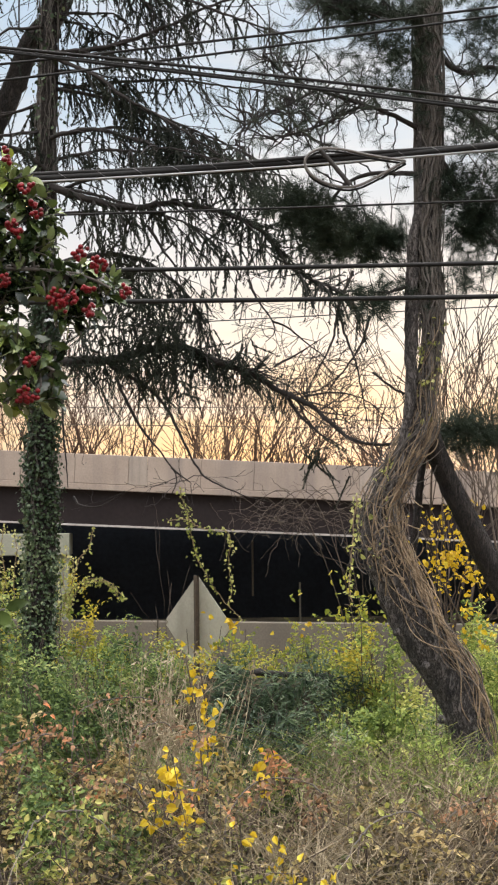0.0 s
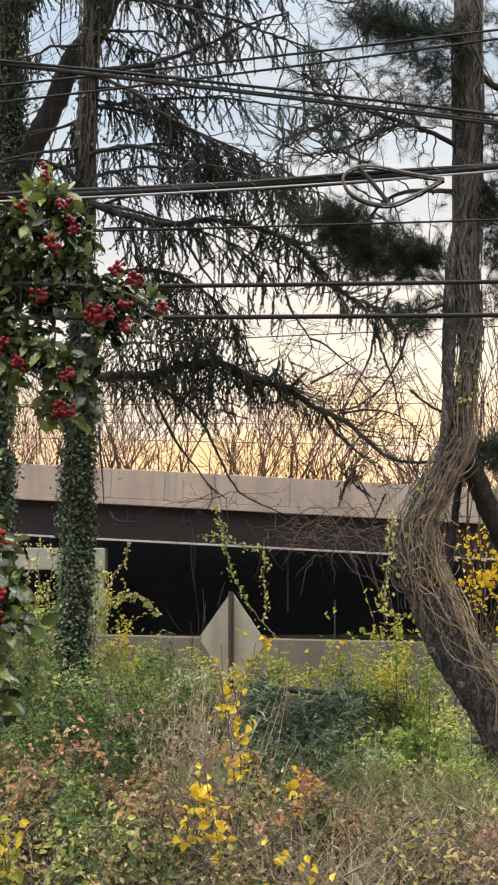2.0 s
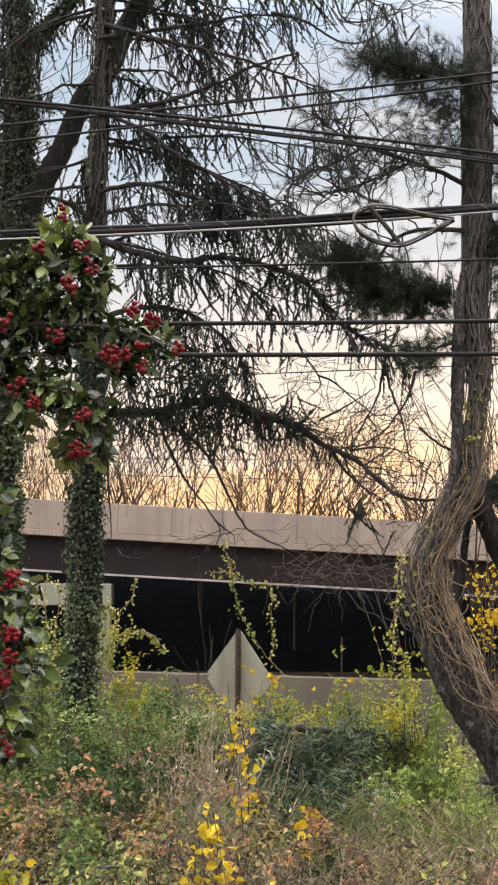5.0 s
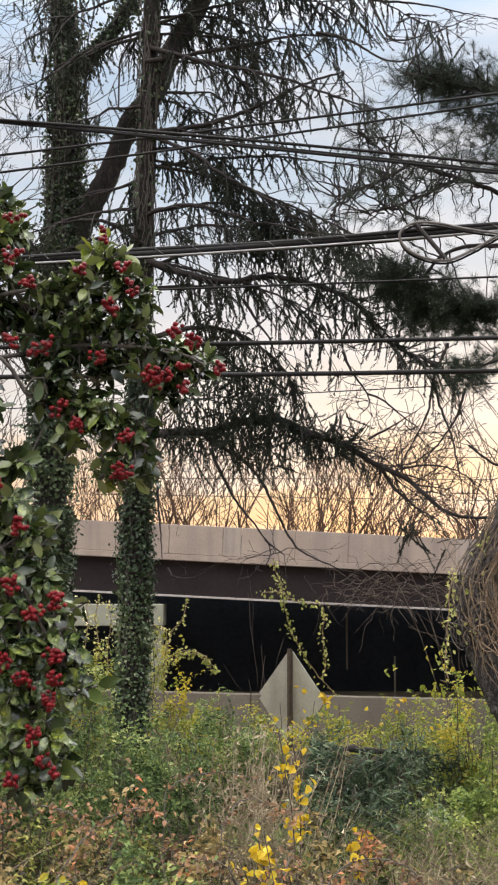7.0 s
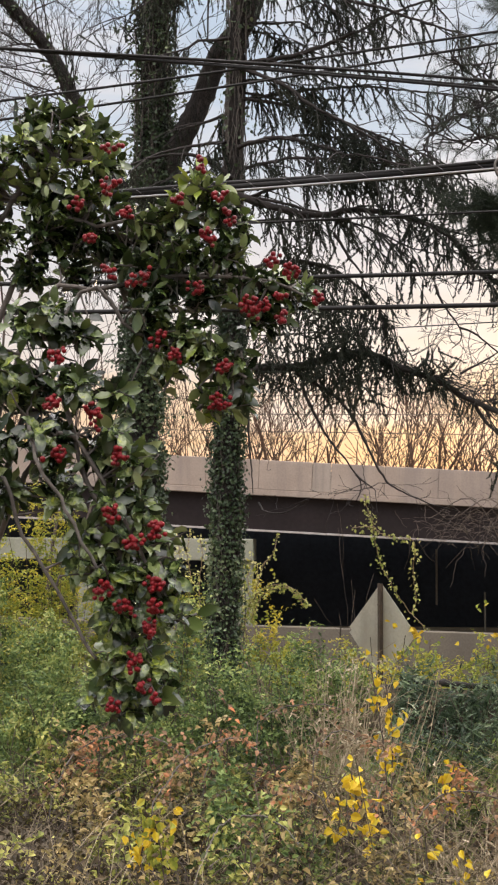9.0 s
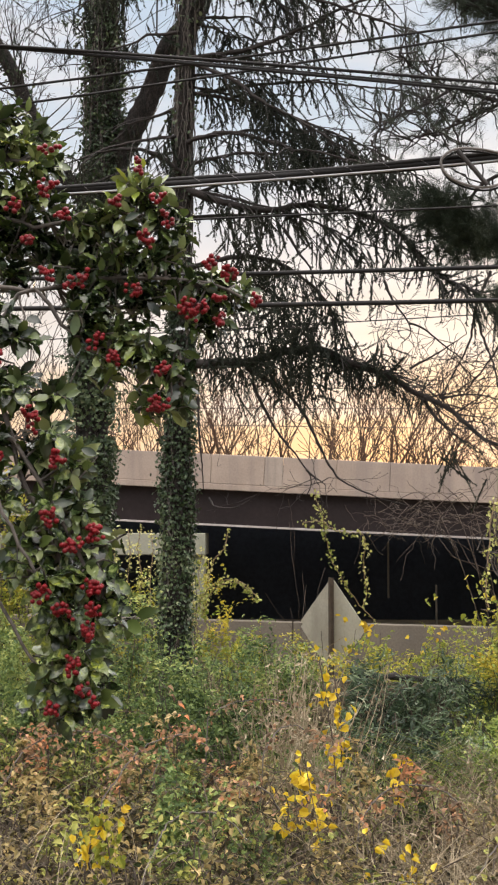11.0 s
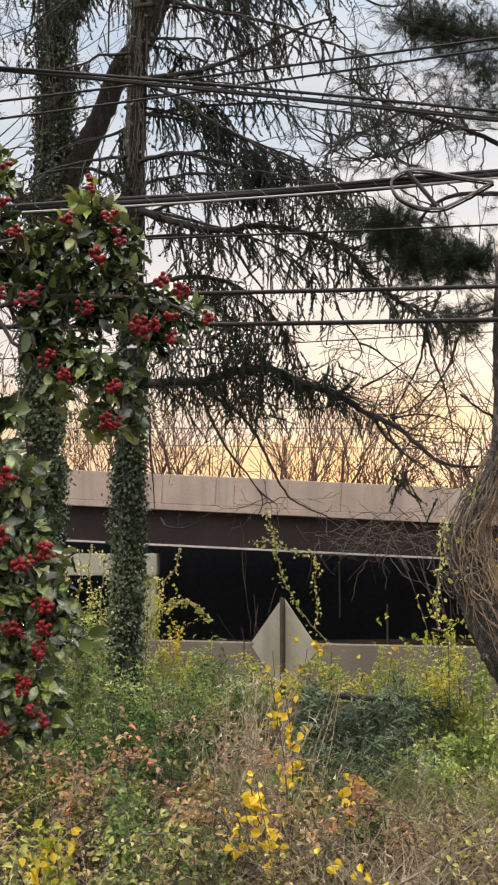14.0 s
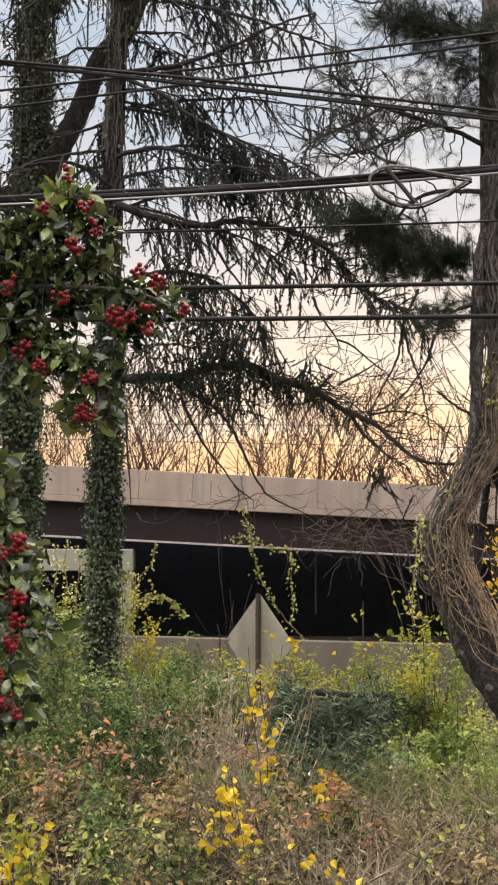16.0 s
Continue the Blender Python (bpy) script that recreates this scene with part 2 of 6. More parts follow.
# dead leaves, their tones deepened to hold the shade of gaps between brambles
LITTER = leafy("dead_leaf_litter", [(0.0, (0.018, 0.014, 0.009)), (0.6, (0.055, 0.042, 0.024)), (1.0, (0.14, 0.105, 0.06))])
OLIVE = leafy("olive_leaves", [(0.0, (0.022, 0.034, 0.012)), (0.32, (0.075, 0.095, 0.03)), (0.55, (0.26, 0.285, 0.068)), (0.8, (0.41, 0.41, 0.11)), (1.0, (0.52, 0.49, 0.16))], patch=3.5)
RUSSET = leafy("russet_leaves", [(0.0, (0.07, 0.045, 0.028)), (0.30, (0.15, 0.10, 0.06)), (0.55, (0.34, 0.20, 0.11)), (0.78, (0.46, 0.235, 0.125)), (0.93, (0.72, 0.275, 0.12)), (1.0, (0.52, 0.38, 0.19))], patch=3.5)
STRAW = leafy("dry_stalks", [(0.0, (0.13, 0.10, 0.066)), (0.6, (0.28, 0.225, 0.145)), (1.0, (0.46, 0.39, 0.27))], 0.8, 0.1)
VINELEAF = leafy("vine_leaves", [(0.0, (0.20, 0.24, 0.06)), (0.5, (0.44, 0.44, 0.14)), (1.0, (0.66, 0.62, 0.30))])

# ---- geometry helpers ----
UP = np.array([0.0, 0.0, 1.0])


def mesh_data(name, verts, faces, mat, smooth=False):
    verts, faces = np.asarray(verts, np.float32), np.asarray(faces, np.int32)
    k = faces.shape[1]
    me = bpy.data.meshes.new(name)
    me.vertices.add(len(verts))
    me.vertices.foreach_set("co", verts.ravel())
    me.loops.add(faces.size)
    me.loops.foreach_set("vertex_index", faces.ravel())
    me.polygons.add(len(faces))
    me.polygons.foreach_set("loop_start", np.arange(0, faces.size, k, dtype=np.int32))
    me.polygons.foreach_set("use_smooth", np.full(len(faces), smooth, bool))
    me.update(calc_edges=True)
    me.materials.append(mat)
    return me


def piece(name, data, parent, label="", kind=""):
    """One mesh object under a thing or a part; places are given in world metres."""
    ob = new(name, data)
    if parent is not None:
        ob.parent = parent
        at = parent.location.copy()
        if parent.parent is not None:
            at += parent.parent.location
        ob.location = -at
    return tagged(ob, label, kind=kind)


def thing(name, place, label, category, group="", kind=""):
    ob = new(name)
    ob.location = place
    ob.empty_display_size = 0.2
    return tagged(ob, label, category, group, kind)


def part(name, bm, material, parent, label="", smooth=False):
    me = bpy.data.meshes.new(name)
    for f in bm.faces:
        f.smooth = smooth
    bm.to_mesh(me)
    bm.free()
    me.materials.append(material)
    return piece(name, me, parent, label)


def box(x0, x1, y0, y1, z0, z1, bevel=0.0, turn=None):
    bm = bmesh.new()
    bmesh.ops.create_cube(bm, size=1)
    bmesh.ops.scale(bm, vec=(x1 - x0, y1 - y0, z1 - z0), verts=bm.verts)
    bmesh.ops.translate(bm, vec=((x0 + x1) / 2, (y0 + y1) / 2, (z0 + z1) / 2), verts=bm.verts)
    if bevel:
        bmesh.ops.bevel(bm, geom=bm.edges[:], offset=bevel, segments=1, affect="EDGES")
    if turn is not None:
        bm.transform(turn)
    return bm


def unit(v):
    v = np.asarray(v, float)
    return v / np.maximum(np.linalg.norm(v, axis=-1, keepdims=True), 1e-9)


def curve(points, step=0.08, jitter=0.0, rng=None):
    """A smooth line through the points, sampled about every step metres."""
    p = np.asarray(points, float)
    q = np.vstack([2 * p[0] - p[1], p, 2 * p[-1] - p[-2]])
    out = []
    for i in range(1, len(q) - 2):
        n = max(2, int(np.linalg.norm(q[i + 1] - q[i]) / step))
        s = np.linspace(0, 1, n, endpoint=False)[:, None]
        a, b, c, d = q[i - 1], q[i], q[i + 1], q[i + 2]
        out.append(0.5 * (2 * b + (c - a) * s + (2 * a - 5 * b + 4 * c - d) * s**2 + (3 * b - a - 3 * c + d) * s**3))
    out = np.vstack(out + [p[-1:]])
    if jitter and rng is not None:
        out[1:] += rng.normal(0, jitter, (len(out) - 1, 3))
    return out


def tubes(paths, sides=5, rough=0.0, rng=None):
    """Tubes round lines; each path is (points, radii)."""
    V, Fc, base = [], [], 0
    ang = np.linspace(0, 2 * np.pi, sides, endpoint=False)
    idx = np.arange(sides)
    for p, r in paths:
        p = np.asarray(p, float)
        r = np.broadcast_to(np.asarray(r, float), (len(p),))
        t = unit(np.gradient(p, axis=0))
        ref = np.array([0.31, 0.95, 0.05]) if abs(t[0] @ np.array([0.31, 0.95, 0.05])) < 0.9 else np.array([1.0, 0, 0])
        u = unit(ref - t * (t @ ref)[:, None])
        w = np.cross(t, u)
        rr = r[:, None] * np.ones(sides)
        if rough:
            rr = rr * (1 + rng.normal(0, rough, rr.shape))
        ring = p[:, None] + rr[..., None] * (np.cos(ang)[None, :, None] * u[:, None] + np.sin(ang)[None, :, None] * w[:, None])
        V.append(ring.reshape(-1, 3))
        k = np.arange(len(p) - 1)[:, None] * sides + base
        f = np.stack([k + idx, k + (idx + 1) % sides, k + sides + (idx + 1) % sides, k + sides + idx], -1).reshape(-1, 4)
        Fc.append(f)
        base += len(p) * sides
    return np.vstack(V), np.vstack(Fc)


def stamp(template, at, along, normal, size):
    """Copies of a small template (verts, tris) joined into one: x runs along, z is the normal."""
    tv, tf = template
    at, n = np.asarray(at, float), len(at)
    x = unit(along)
    z = unit(normal - x * np.sum(x * normal, -1, keepdims=True))
    y = np.cross(z, x)
    size = np.broadcast_to(np.asarray(size, float), (n,))[:, None, None]
    v = at[:, None] + size * (tv[None, :, 0, None] * x[:, None] + tv[None, :, 1, None] * y[:, None] + tv[None, :, 2, None] * z[:, None])
    f = tf[None] + (np.arange(n) * len(tv))[:, None, None]
    return v.reshape(-1, 3), f.reshape(-1, 3)


def join(*lots):
    V, Fc, base = [], [], 0
    for v, f in lots:
        V.append(v), Fc.append(f + base)
        base += len(v)
    return np.vstack(V), np.vstack(Fc)


def tris(vf):
    v, f = vf
    return v, np.vstack([f[:, [0, 1, 2]], f[:, [0, 2, 3]]])


def blade(width=0.5, fold=0.12, curl=0.12):
    """A pointed leaf with a folded midrib."""
    v = np.array([(0, 0, 0), (0.30, -width * 0.46, fold), (0.30, 0, 0), (0.30, width * 0.46, fold), (0.65, -width * 0.38, fold - curl * 0.4), (0.66, 0, -curl * 0.4), (0.65, width * 0.38, fold - curl * 0.4), (1, 0, -curl)])
    f = np.array([(0, 2, 1), (0, 3, 2), (1, 2, 5), (1, 5, 4), (2, 3, 6), (2, 6, 5), (4, 5, 7), (5, 6, 7)])
    return v, f


def small_blade(width=0.55, fold=0.12):
    v = np.array([(0, 0, 0), (0.42, -width / 2, fold), (0.5, 0, 0.02), (0.48, width / 2, fold * 0.8), (1, 0.04, -0.16)])
    return v, np.array([(0, 2, 1), (0, 3, 2), (1, 2, 4), (2, 3, 4)])


def spiny_leaf():
    """A broad wavy leaf whose edge runs out into spines."""
    side = [(0.08, 0.085, 0.02), (0.20, 0.175, 0.06), (0.34, 0.215, 0.02), (0.50, 0.240, 0.07), (0.65, 0.200, 0.02), (0.79, 0.155, 0.06), (0.91, 0.065, 0.01)]
    mid = [(0, 0, 0)] + [(u, 0, -0.16 * u * u) for u, _, _ in side] + [(1, 0, -0.26)]
    lo = [(u, -w, h - 0.16 * u * u) for u, w, h in side]
    hi = [(u + 0.02, w, h - 0.16 * u * u) for u, w, h in side]
    v = np.array(mid + lo + hi)
    f, n, a, b = [], len(side), len(mid), len(mid) + len(side)
    f += [(0, 1, a), (0, b, 1)]
    for i in range(n - 1):
        f += [(a + i, 1 + i, 2 + i), (a + i, 2 + i, a + i + 1), (1 + i, b + i, b + i + 1), (1 + i, b + i + 1, 2 + i)]
    f += [(a + n - 1, n, n + 1), (n, b + n - 1, n + 1)]
    return v, np.array(f)


def ball(radius=1.0):
    bm = bmesh.new()
    bmesh.ops.create_icosphere(bm, subdivisions=1, radius=radius)
    v = np.array([q.co[:] for q in bm.verts])
    f = np.array([[q.index for q in g.verts] for g in bm.faces])
    bm.free()
    return v, f


def needle_twig(count, length, width, rng, spread=0.9, core=0.006):
    """A twig of length 1 with needles all round it."""
    s = rng.uniform(0.04, 1.0, count)
    a = rng.uniform(0, 2 * np.pi, count)
    lean = rng.uniform(0.45, spread, count)
    d = np.stack([np.cos(lean), np.sin(lean) * np.cos(a), np.sin(lean) * np.sin(a)], -1)
    at = np.stack([s, 0 * s, 0 * s], -1)
    n = np.cross(d, rng.normal(size=(count, 3)))
    needle = (np.array([(0, -width / length, 0), (0, width / length, 0), (1, 0, 0)]), np.array([(0, 1, 2)]))
    lot = stamp(needle, at, d, n, length * rng.uniform(0.7, 1.1, count))
    x = np.linspace(0, 1, 4)
    stem = tris(tubes([(np.stack([x, 0.03 * np.sin(3 * x), 0 * x], -1), core * (1.1 - x))], 3))
    return join(stem, lot)


def around(rng, n):
    return unit(rng.normal(size=(n, 3)))


def leaf_lot(template, at, rng, size, up=0.5, away=None, droop=0.0):
    n = len(at)
    d = around(rng, n)
    if away is not None:
        d = unit(d * 0.8 + away)
    d[:, 2] -= droop
    nrm = unit(around(rng, n) + np.array([0, -0.25, up]))
    return stamp(template, at, d, nrm, size * rng.uniform(0.65, 1.25, n))


def foliage(name, template, at, rng, size, mat, parent, label="", up=0.5, away=None, droop=0.0):
    v, f = leaf_lot(template, at, rng, size, up, away, droop)
    return piece(name, mesh_data(name, v, f, mat), parent, label, "stuff")


def single_leaves(name, data, at, along, normal, size, parent):
    """Leaves as objects of their own on shared meshes."""
    x = unit(along)
    z = unit(normal - x * np.sum(x * normal, -1, keepdims=True))
    y = np.cross(z, x)
    back = np.array(parent.location)
    for i in range(len(at)):
        ob = new(name, data[i % len(data)])
        ob.parent = parent
        k = float(size[i])
        ob.matrix_basis = Matrix(((x[i][0] * k, y[i][0] * k, z[i][0] * k, at[i][0] - back[0]), (x[i][1] * k, y[i][1] * k, z[i][1] * k, at[i][1] - back[1]), (x[i][2] * k, y[i][2] * k, z[i][2] * k, at[i][2] - back[2]), (0, 0, 0, 1)))


def wood(name, paths, mat, parent, sides=5, label="", rough=0.0, rng=None):
    v, f = tubes(paths, sides, rough, rng)
    return piece(name, mesh_data(name, v, f, mat, True), parent, label, "stuff" if len(paths) > 1 else "")


def taper(n, r0, r1, power=1.0):
    return r1 + (r0 - r1) * (1 - np.linspace(0, 1, n)) ** power


def grow(start, heading, length, radius, level, rng, out, spread=0.7, rise=0.15, wiggle=0.12, kids=(3, 5), thin=0.004):
    """A bare branch and its side branches, added to out as (points, radii)."""
    n = 6
    pts, d, p = [start], unit(heading), np.array(start, float)
    for i in range(n):
        d = unit(d + rng.normal(0, wiggle, 3) + np.array([0, 0, rise * 0.3]))
        p = p + d * length / n
        pts.append(p)
    pts = np.array(pts)
    end = max(radius * 0.3, thin)
    out.append((pts, taper(n + 1, radius, end)))
    if level <= 0:
        return
    for _ in range(rng.integers(*kids)):
        i = rng.integers(2, n + 1)
        side = unit(rng.normal(size=3))
        side = unit(side - d * (side @ d))
        turn = unit(unit(pts[i] - pts[i - 1]) + side * spread * rng.uniform(0.5, 1.2))
        r = max((radius + (end - radius) * i / n) * rng.uniform(0.45, 0.7), thin)
        grow(pts[i], turn, length * rng.uniform(0.45, 0.75), r, level - 1, rng, out, spread, rise, wiggle, kids, thin)


def ground_height(x, y):
    """Level by the camera, falling gently, then down into the railway cutting and up again beyond the bridge."""
    knots = [(-30, 0.0), (4, 0.0), (16, -0.55), (19, -1.2), (24, -5.0), (33.6, -5.0), (33.9, -1.5), (50, -1.5), (58, 0.4), (90, 0.5), (2500, 0.5)]
    y = np.asarray(y, float)
    h = np.interp(y, [k[0] for k in knots], [k[1] for k in knots])
    near = np.clip(1 - np.abs(y - 8) / 12, 0, 1)
    return h + near * 0.06 * (np.sin(1.7 * x + 0.6 * y) + np.sin(2.3 * y - 0.9 * x))


# ---- ground ----
def build_ground():
    xs = np.r_[-2500, -600, -150, np.arange(-60, 60.1, 3), 150, 600, 2500]
    xs = np.unique(np.r_[xs, np.arange(-8, 8.01, 0.4)])
    ys = np.r_[-2500, -600, -100, np.arange(-30, 2, 4), np.arange(2, 20, 0.4), np.arange(20, 36, 0.7), np.arange(36, 100, 4), 150, 400, 1000, 2500]
    X, Y = np.meshgrid(xs, ys)
    v = np.stack([X, Y, ground_height(X, Y)], -1).reshape(-1, 3)
    w, h = len(xs), len(ys)
    i = (np.arange(h - 1)[:, None] * w + np.arange(w - 1)).ravel()
    f = np.stack([i, i + 1, i + w + 1, i + w], -1)
    tagged(new("ground", mesh_data("ground", v, f, SOIL, True)), "brown soil with leaf litter falling to a railway cutting", "ground", kind="structure")


build_ground()


# ---- bridge ----
def build_bridge():
    grade = Matrix.Translation((0, 35, 0)) @ Matrix.Rotation(math.atan(0.0495), 4, "Y") @ Matrix.Translation((0, -35, 0))
    br = thing("bridge", (0, 42, -1.5), "road bridge with pale concrete parapet on dark steel girders", "bridge", kind="structure")
    # parapet panels, butted with open joints
    rng = np.random.default_rng(3)
    x, k = -0.90 - 8 * 6.00, 0
    while x < 46:
        w = (0.48, 1.38, 1.38, 1.38, 1.38)[k % 5]
        dy = rng.normal(0, 0.006)
        part("parapet_panel", box(x + 0.003, x + w - 0.003, 35 + dy, 35.25, 2.78, 3.54, 0.012, grade), DARK_CONCRETE if w < 1 else CONCRETE, br, "grey stained concrete panel" if w < 1 else "pale streaked concrete panel")
        x, k = x + w, k + 1
    part("deck_edge", box(-46, 46, 34.985, 35.6, 2.62, 2.776, 0.01, grade), CONCRETE, br, "pale concrete slab edge")
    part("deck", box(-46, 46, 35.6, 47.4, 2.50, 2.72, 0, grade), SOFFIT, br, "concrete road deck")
    part("far_parapet", box(-46, 46, 47.4, 47.7, 2.50, 3.50, 0, grade), CONCRETE, br)
    for i in range(6):
        y = 35.22 + i * 2.35
        g = part("girder", box(-46, 46, y - 0.012, y + 0.012, 1.74, 2.50 if i else 2.617, 0, grade), STEEL, br, "dark brown painted steel girder")
        fl = part("bottom_flange", box(-46, 46, y - 0.19, y + 0.19, 1.685, 1.738, 0.004, grade), FLANGE if i == 0 else STEEL, g, "flange with its lit edge as pale colour" if i == 0 else "")
        if i == 0:
            for s in np.arange(-30, 30, 6.1):
                part("splice_plate", box(s - 0.16, s + 0.16, y - 0.030, y - 0.014, 1.78, 2.55, 0.003, grade), STEEL, g)
    # pier by the trees, with its cap and columns
    part("pier_cap", box(-13, -2.26, 34.9, 36.3, 1.04, 1.60, 0.02), PIER_CONCRETE, br, "mossy pale concrete pier cap")
    for cx in (-2.64, -6.5, -11.0):
        part("pier_column", box(cx - 0.34, cx + 0.34, 35.1, 36.0, -1.6, 1.04, 0.02), PIER_CONCRETE, br, "stained concrete column")
    # closes the underpass, in the same shade colour as the deck
    part("abutment", box(-46, 46, 48.2, 48.8, -2, 2.4), SOFFIT, br, "concrete back wall in the blue-black shade colour of the underpass")
    for cx, z0, z1 in (((2.577, 37.00, 1.316), -0.15, 1.35), ((3.868, 37.00, 0.380), -1.3, 0.2)):
        bm = bmesh.new()
        bmesh.ops.create_cone(bm, cap_ends=True, segments=10, radius1=0.028, radius2=0.028, depth=z1 - z0, matrix=Matrix.Translation((cx[0], 37, (z0 + z1) / 2)))
        part("drain_pipe", bm, WALL_CONCRETE, br, "thin grey drain pipe", True)


build_bridge()


def build_wall():
    w = thing("retaining_wall", (0, 33.8, -5), "low dull concrete wall along the cutting", "wall", kind="structure")
    slope = Matrix.Translation((0, 33.8, 0)) @ Matrix.Rotation(math.atan(0.023), 4, "Y") @ Matrix.Translation((0, -33.8, 0))
    for i in range(-8, 8):
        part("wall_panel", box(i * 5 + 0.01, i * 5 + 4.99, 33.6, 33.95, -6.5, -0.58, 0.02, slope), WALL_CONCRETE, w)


build_wall()


# ---- far trees behind the bridge ----
def build_far_trees():
    rng = np.random.default_rng(11)
    for i in range(35):
        x = -14 + i * 0.9 + rng.uniform(-0.9, 0.9)
        y = rng.uniform(54, 66)
        z = float(ground_height(x, y))
        big = i % 3 == 0
        t = thing("bare_tree", (x, y, z), "leafless brown tree with several fanning stems" if big else "low leafless brown tree beyond the bridge", "tree", "bare trees beyond the bridge")
        out = []
        h = (rng.uniform(5.6, 7.0) if big else rng.uniform(3.8, 5.0)) * (1.0 if x < 5 else 1.12)
        n = rng.integers(4, 7) if big else rng.integers(1, 3)
        for k in range(n):
            lean = np.array([rng.uniform(-0.55, 0.55) if big else rng.normal(0, 0.3), rng.normal(0, 0.15), 1])
            grow(np.array([x + rng.normal(0, 0.12), y, z - 0.1]), lean, h * rng.uniform(0.65, 0.9), 0.17 if big else 0.09, 3, rng, out, 0.6 if big else 0.7, 0.2, 0.13, (3, 5) if big else (2, 4), 0.014)
        wood("trunk", out[:1], FAR_TWIG, t, 6)
        wood("crown", out[1:], FAR_TWIG, t, 3, "fine leafless twigs")


build_far_trees()


# ---- ivy-clad trees and the spruce branches ----
def ivy_on(path, radius, count, rng, parent, size=0.055, from_s=0.0, to_s=1.0, label="dark green ivy leaves", bare=-9.0):
    n = len(path)
    i = (rng.uniform(from_s, to_s, count) * (n - 1)).astype(int)
    a = rng.uniform(0, 2 * np.pi, count)
    z = path[i][:, 2]
    keep = np.sin(2 * a + 1.3 * z) + np.sin(3.1 * z + 1.7 * a) + rng.normal(0, 0.5, count) > bare
    i, a, count = i[keep], a[keep], int(keep.sum())
    out = np.stack([np.cos(a), np.sin(a), 0.1 * rng.normal(size=count)], -1)
    r = np.broadcast_to(radius, (n,))[i] + rng.gamma(2.0, 0.016, count)
    at = path[i] + out * r[:, None] + rng.normal(0, 0.015, (count, 3))
    d = unit(rng.normal(0, 0.9, (count, 3)) + np.array([0, 0, -0.6]))
    v, f = stamp(blade(0.85, 0.08, 0.15), at, d, unit(out + rng.normal(0, 0.65, (count, 3)) + np.array([0, 0, 0.3])), size * rng.uniform(0.6, 1.2, count))
    return piece("ivy", mesh_data("ivy", v, f, IVY), parent, label, "stuff")


def hanging_twigs(branches, rng, per_metre, hang=(0.14, 0.42), laterals=5.0, lat_len=(0.25, 0.75), skip=0.08):
    """Side sprays off the branches and the needle twigs that hang from them."""
    thin, at, d, size = [], [], [], []
    for pts in branches:
        length = np.linalg.norm(np.diff(pts, axis=0), axis=1).sum()
        lines = [pts[int(len(pts) * skip):]]
        t = unit(np.gradient(pts, axis=0))
        for _ in range(int(length * laterals)):
            i = rng.integers(int(len(pts) * skip), len(pts))
            side = unit(np.cross(t[i], UP) * rng.choice([-1, 1]) + t[i] * rng.uniform(0.3, 1.2) + np.array([0, 0, rng.uniform(-0.5, 0.15)]))
            L = rng.uniform(*lat_len)
            s = np.linspace(0, 1, 7)[:, None]
            q = pts[i] + side * L * s + np.array([0, 0, -0.30]) * L * s**2
            thin.append((q, taper(7, 0.008, 0.003)))
            lines.append(q)
        for q in lines:
            L = np.linalg.norm(np.diff(q, axis=0), axis=1).sum()
            n = max(1, int(L * per_metre))
            i = rng.integers(0, len(q), n)
            at.append(q[i])
            dirs = unit(rng.normal(0, 0.38, (n, 3)) + np.array([0.12, 0, -1.0]))
            d.append(dirs)
            size.append(rng.uniform(*hang, n))
    return thin, np.vstack(at), np.vstack(d), np.concatenate(size)


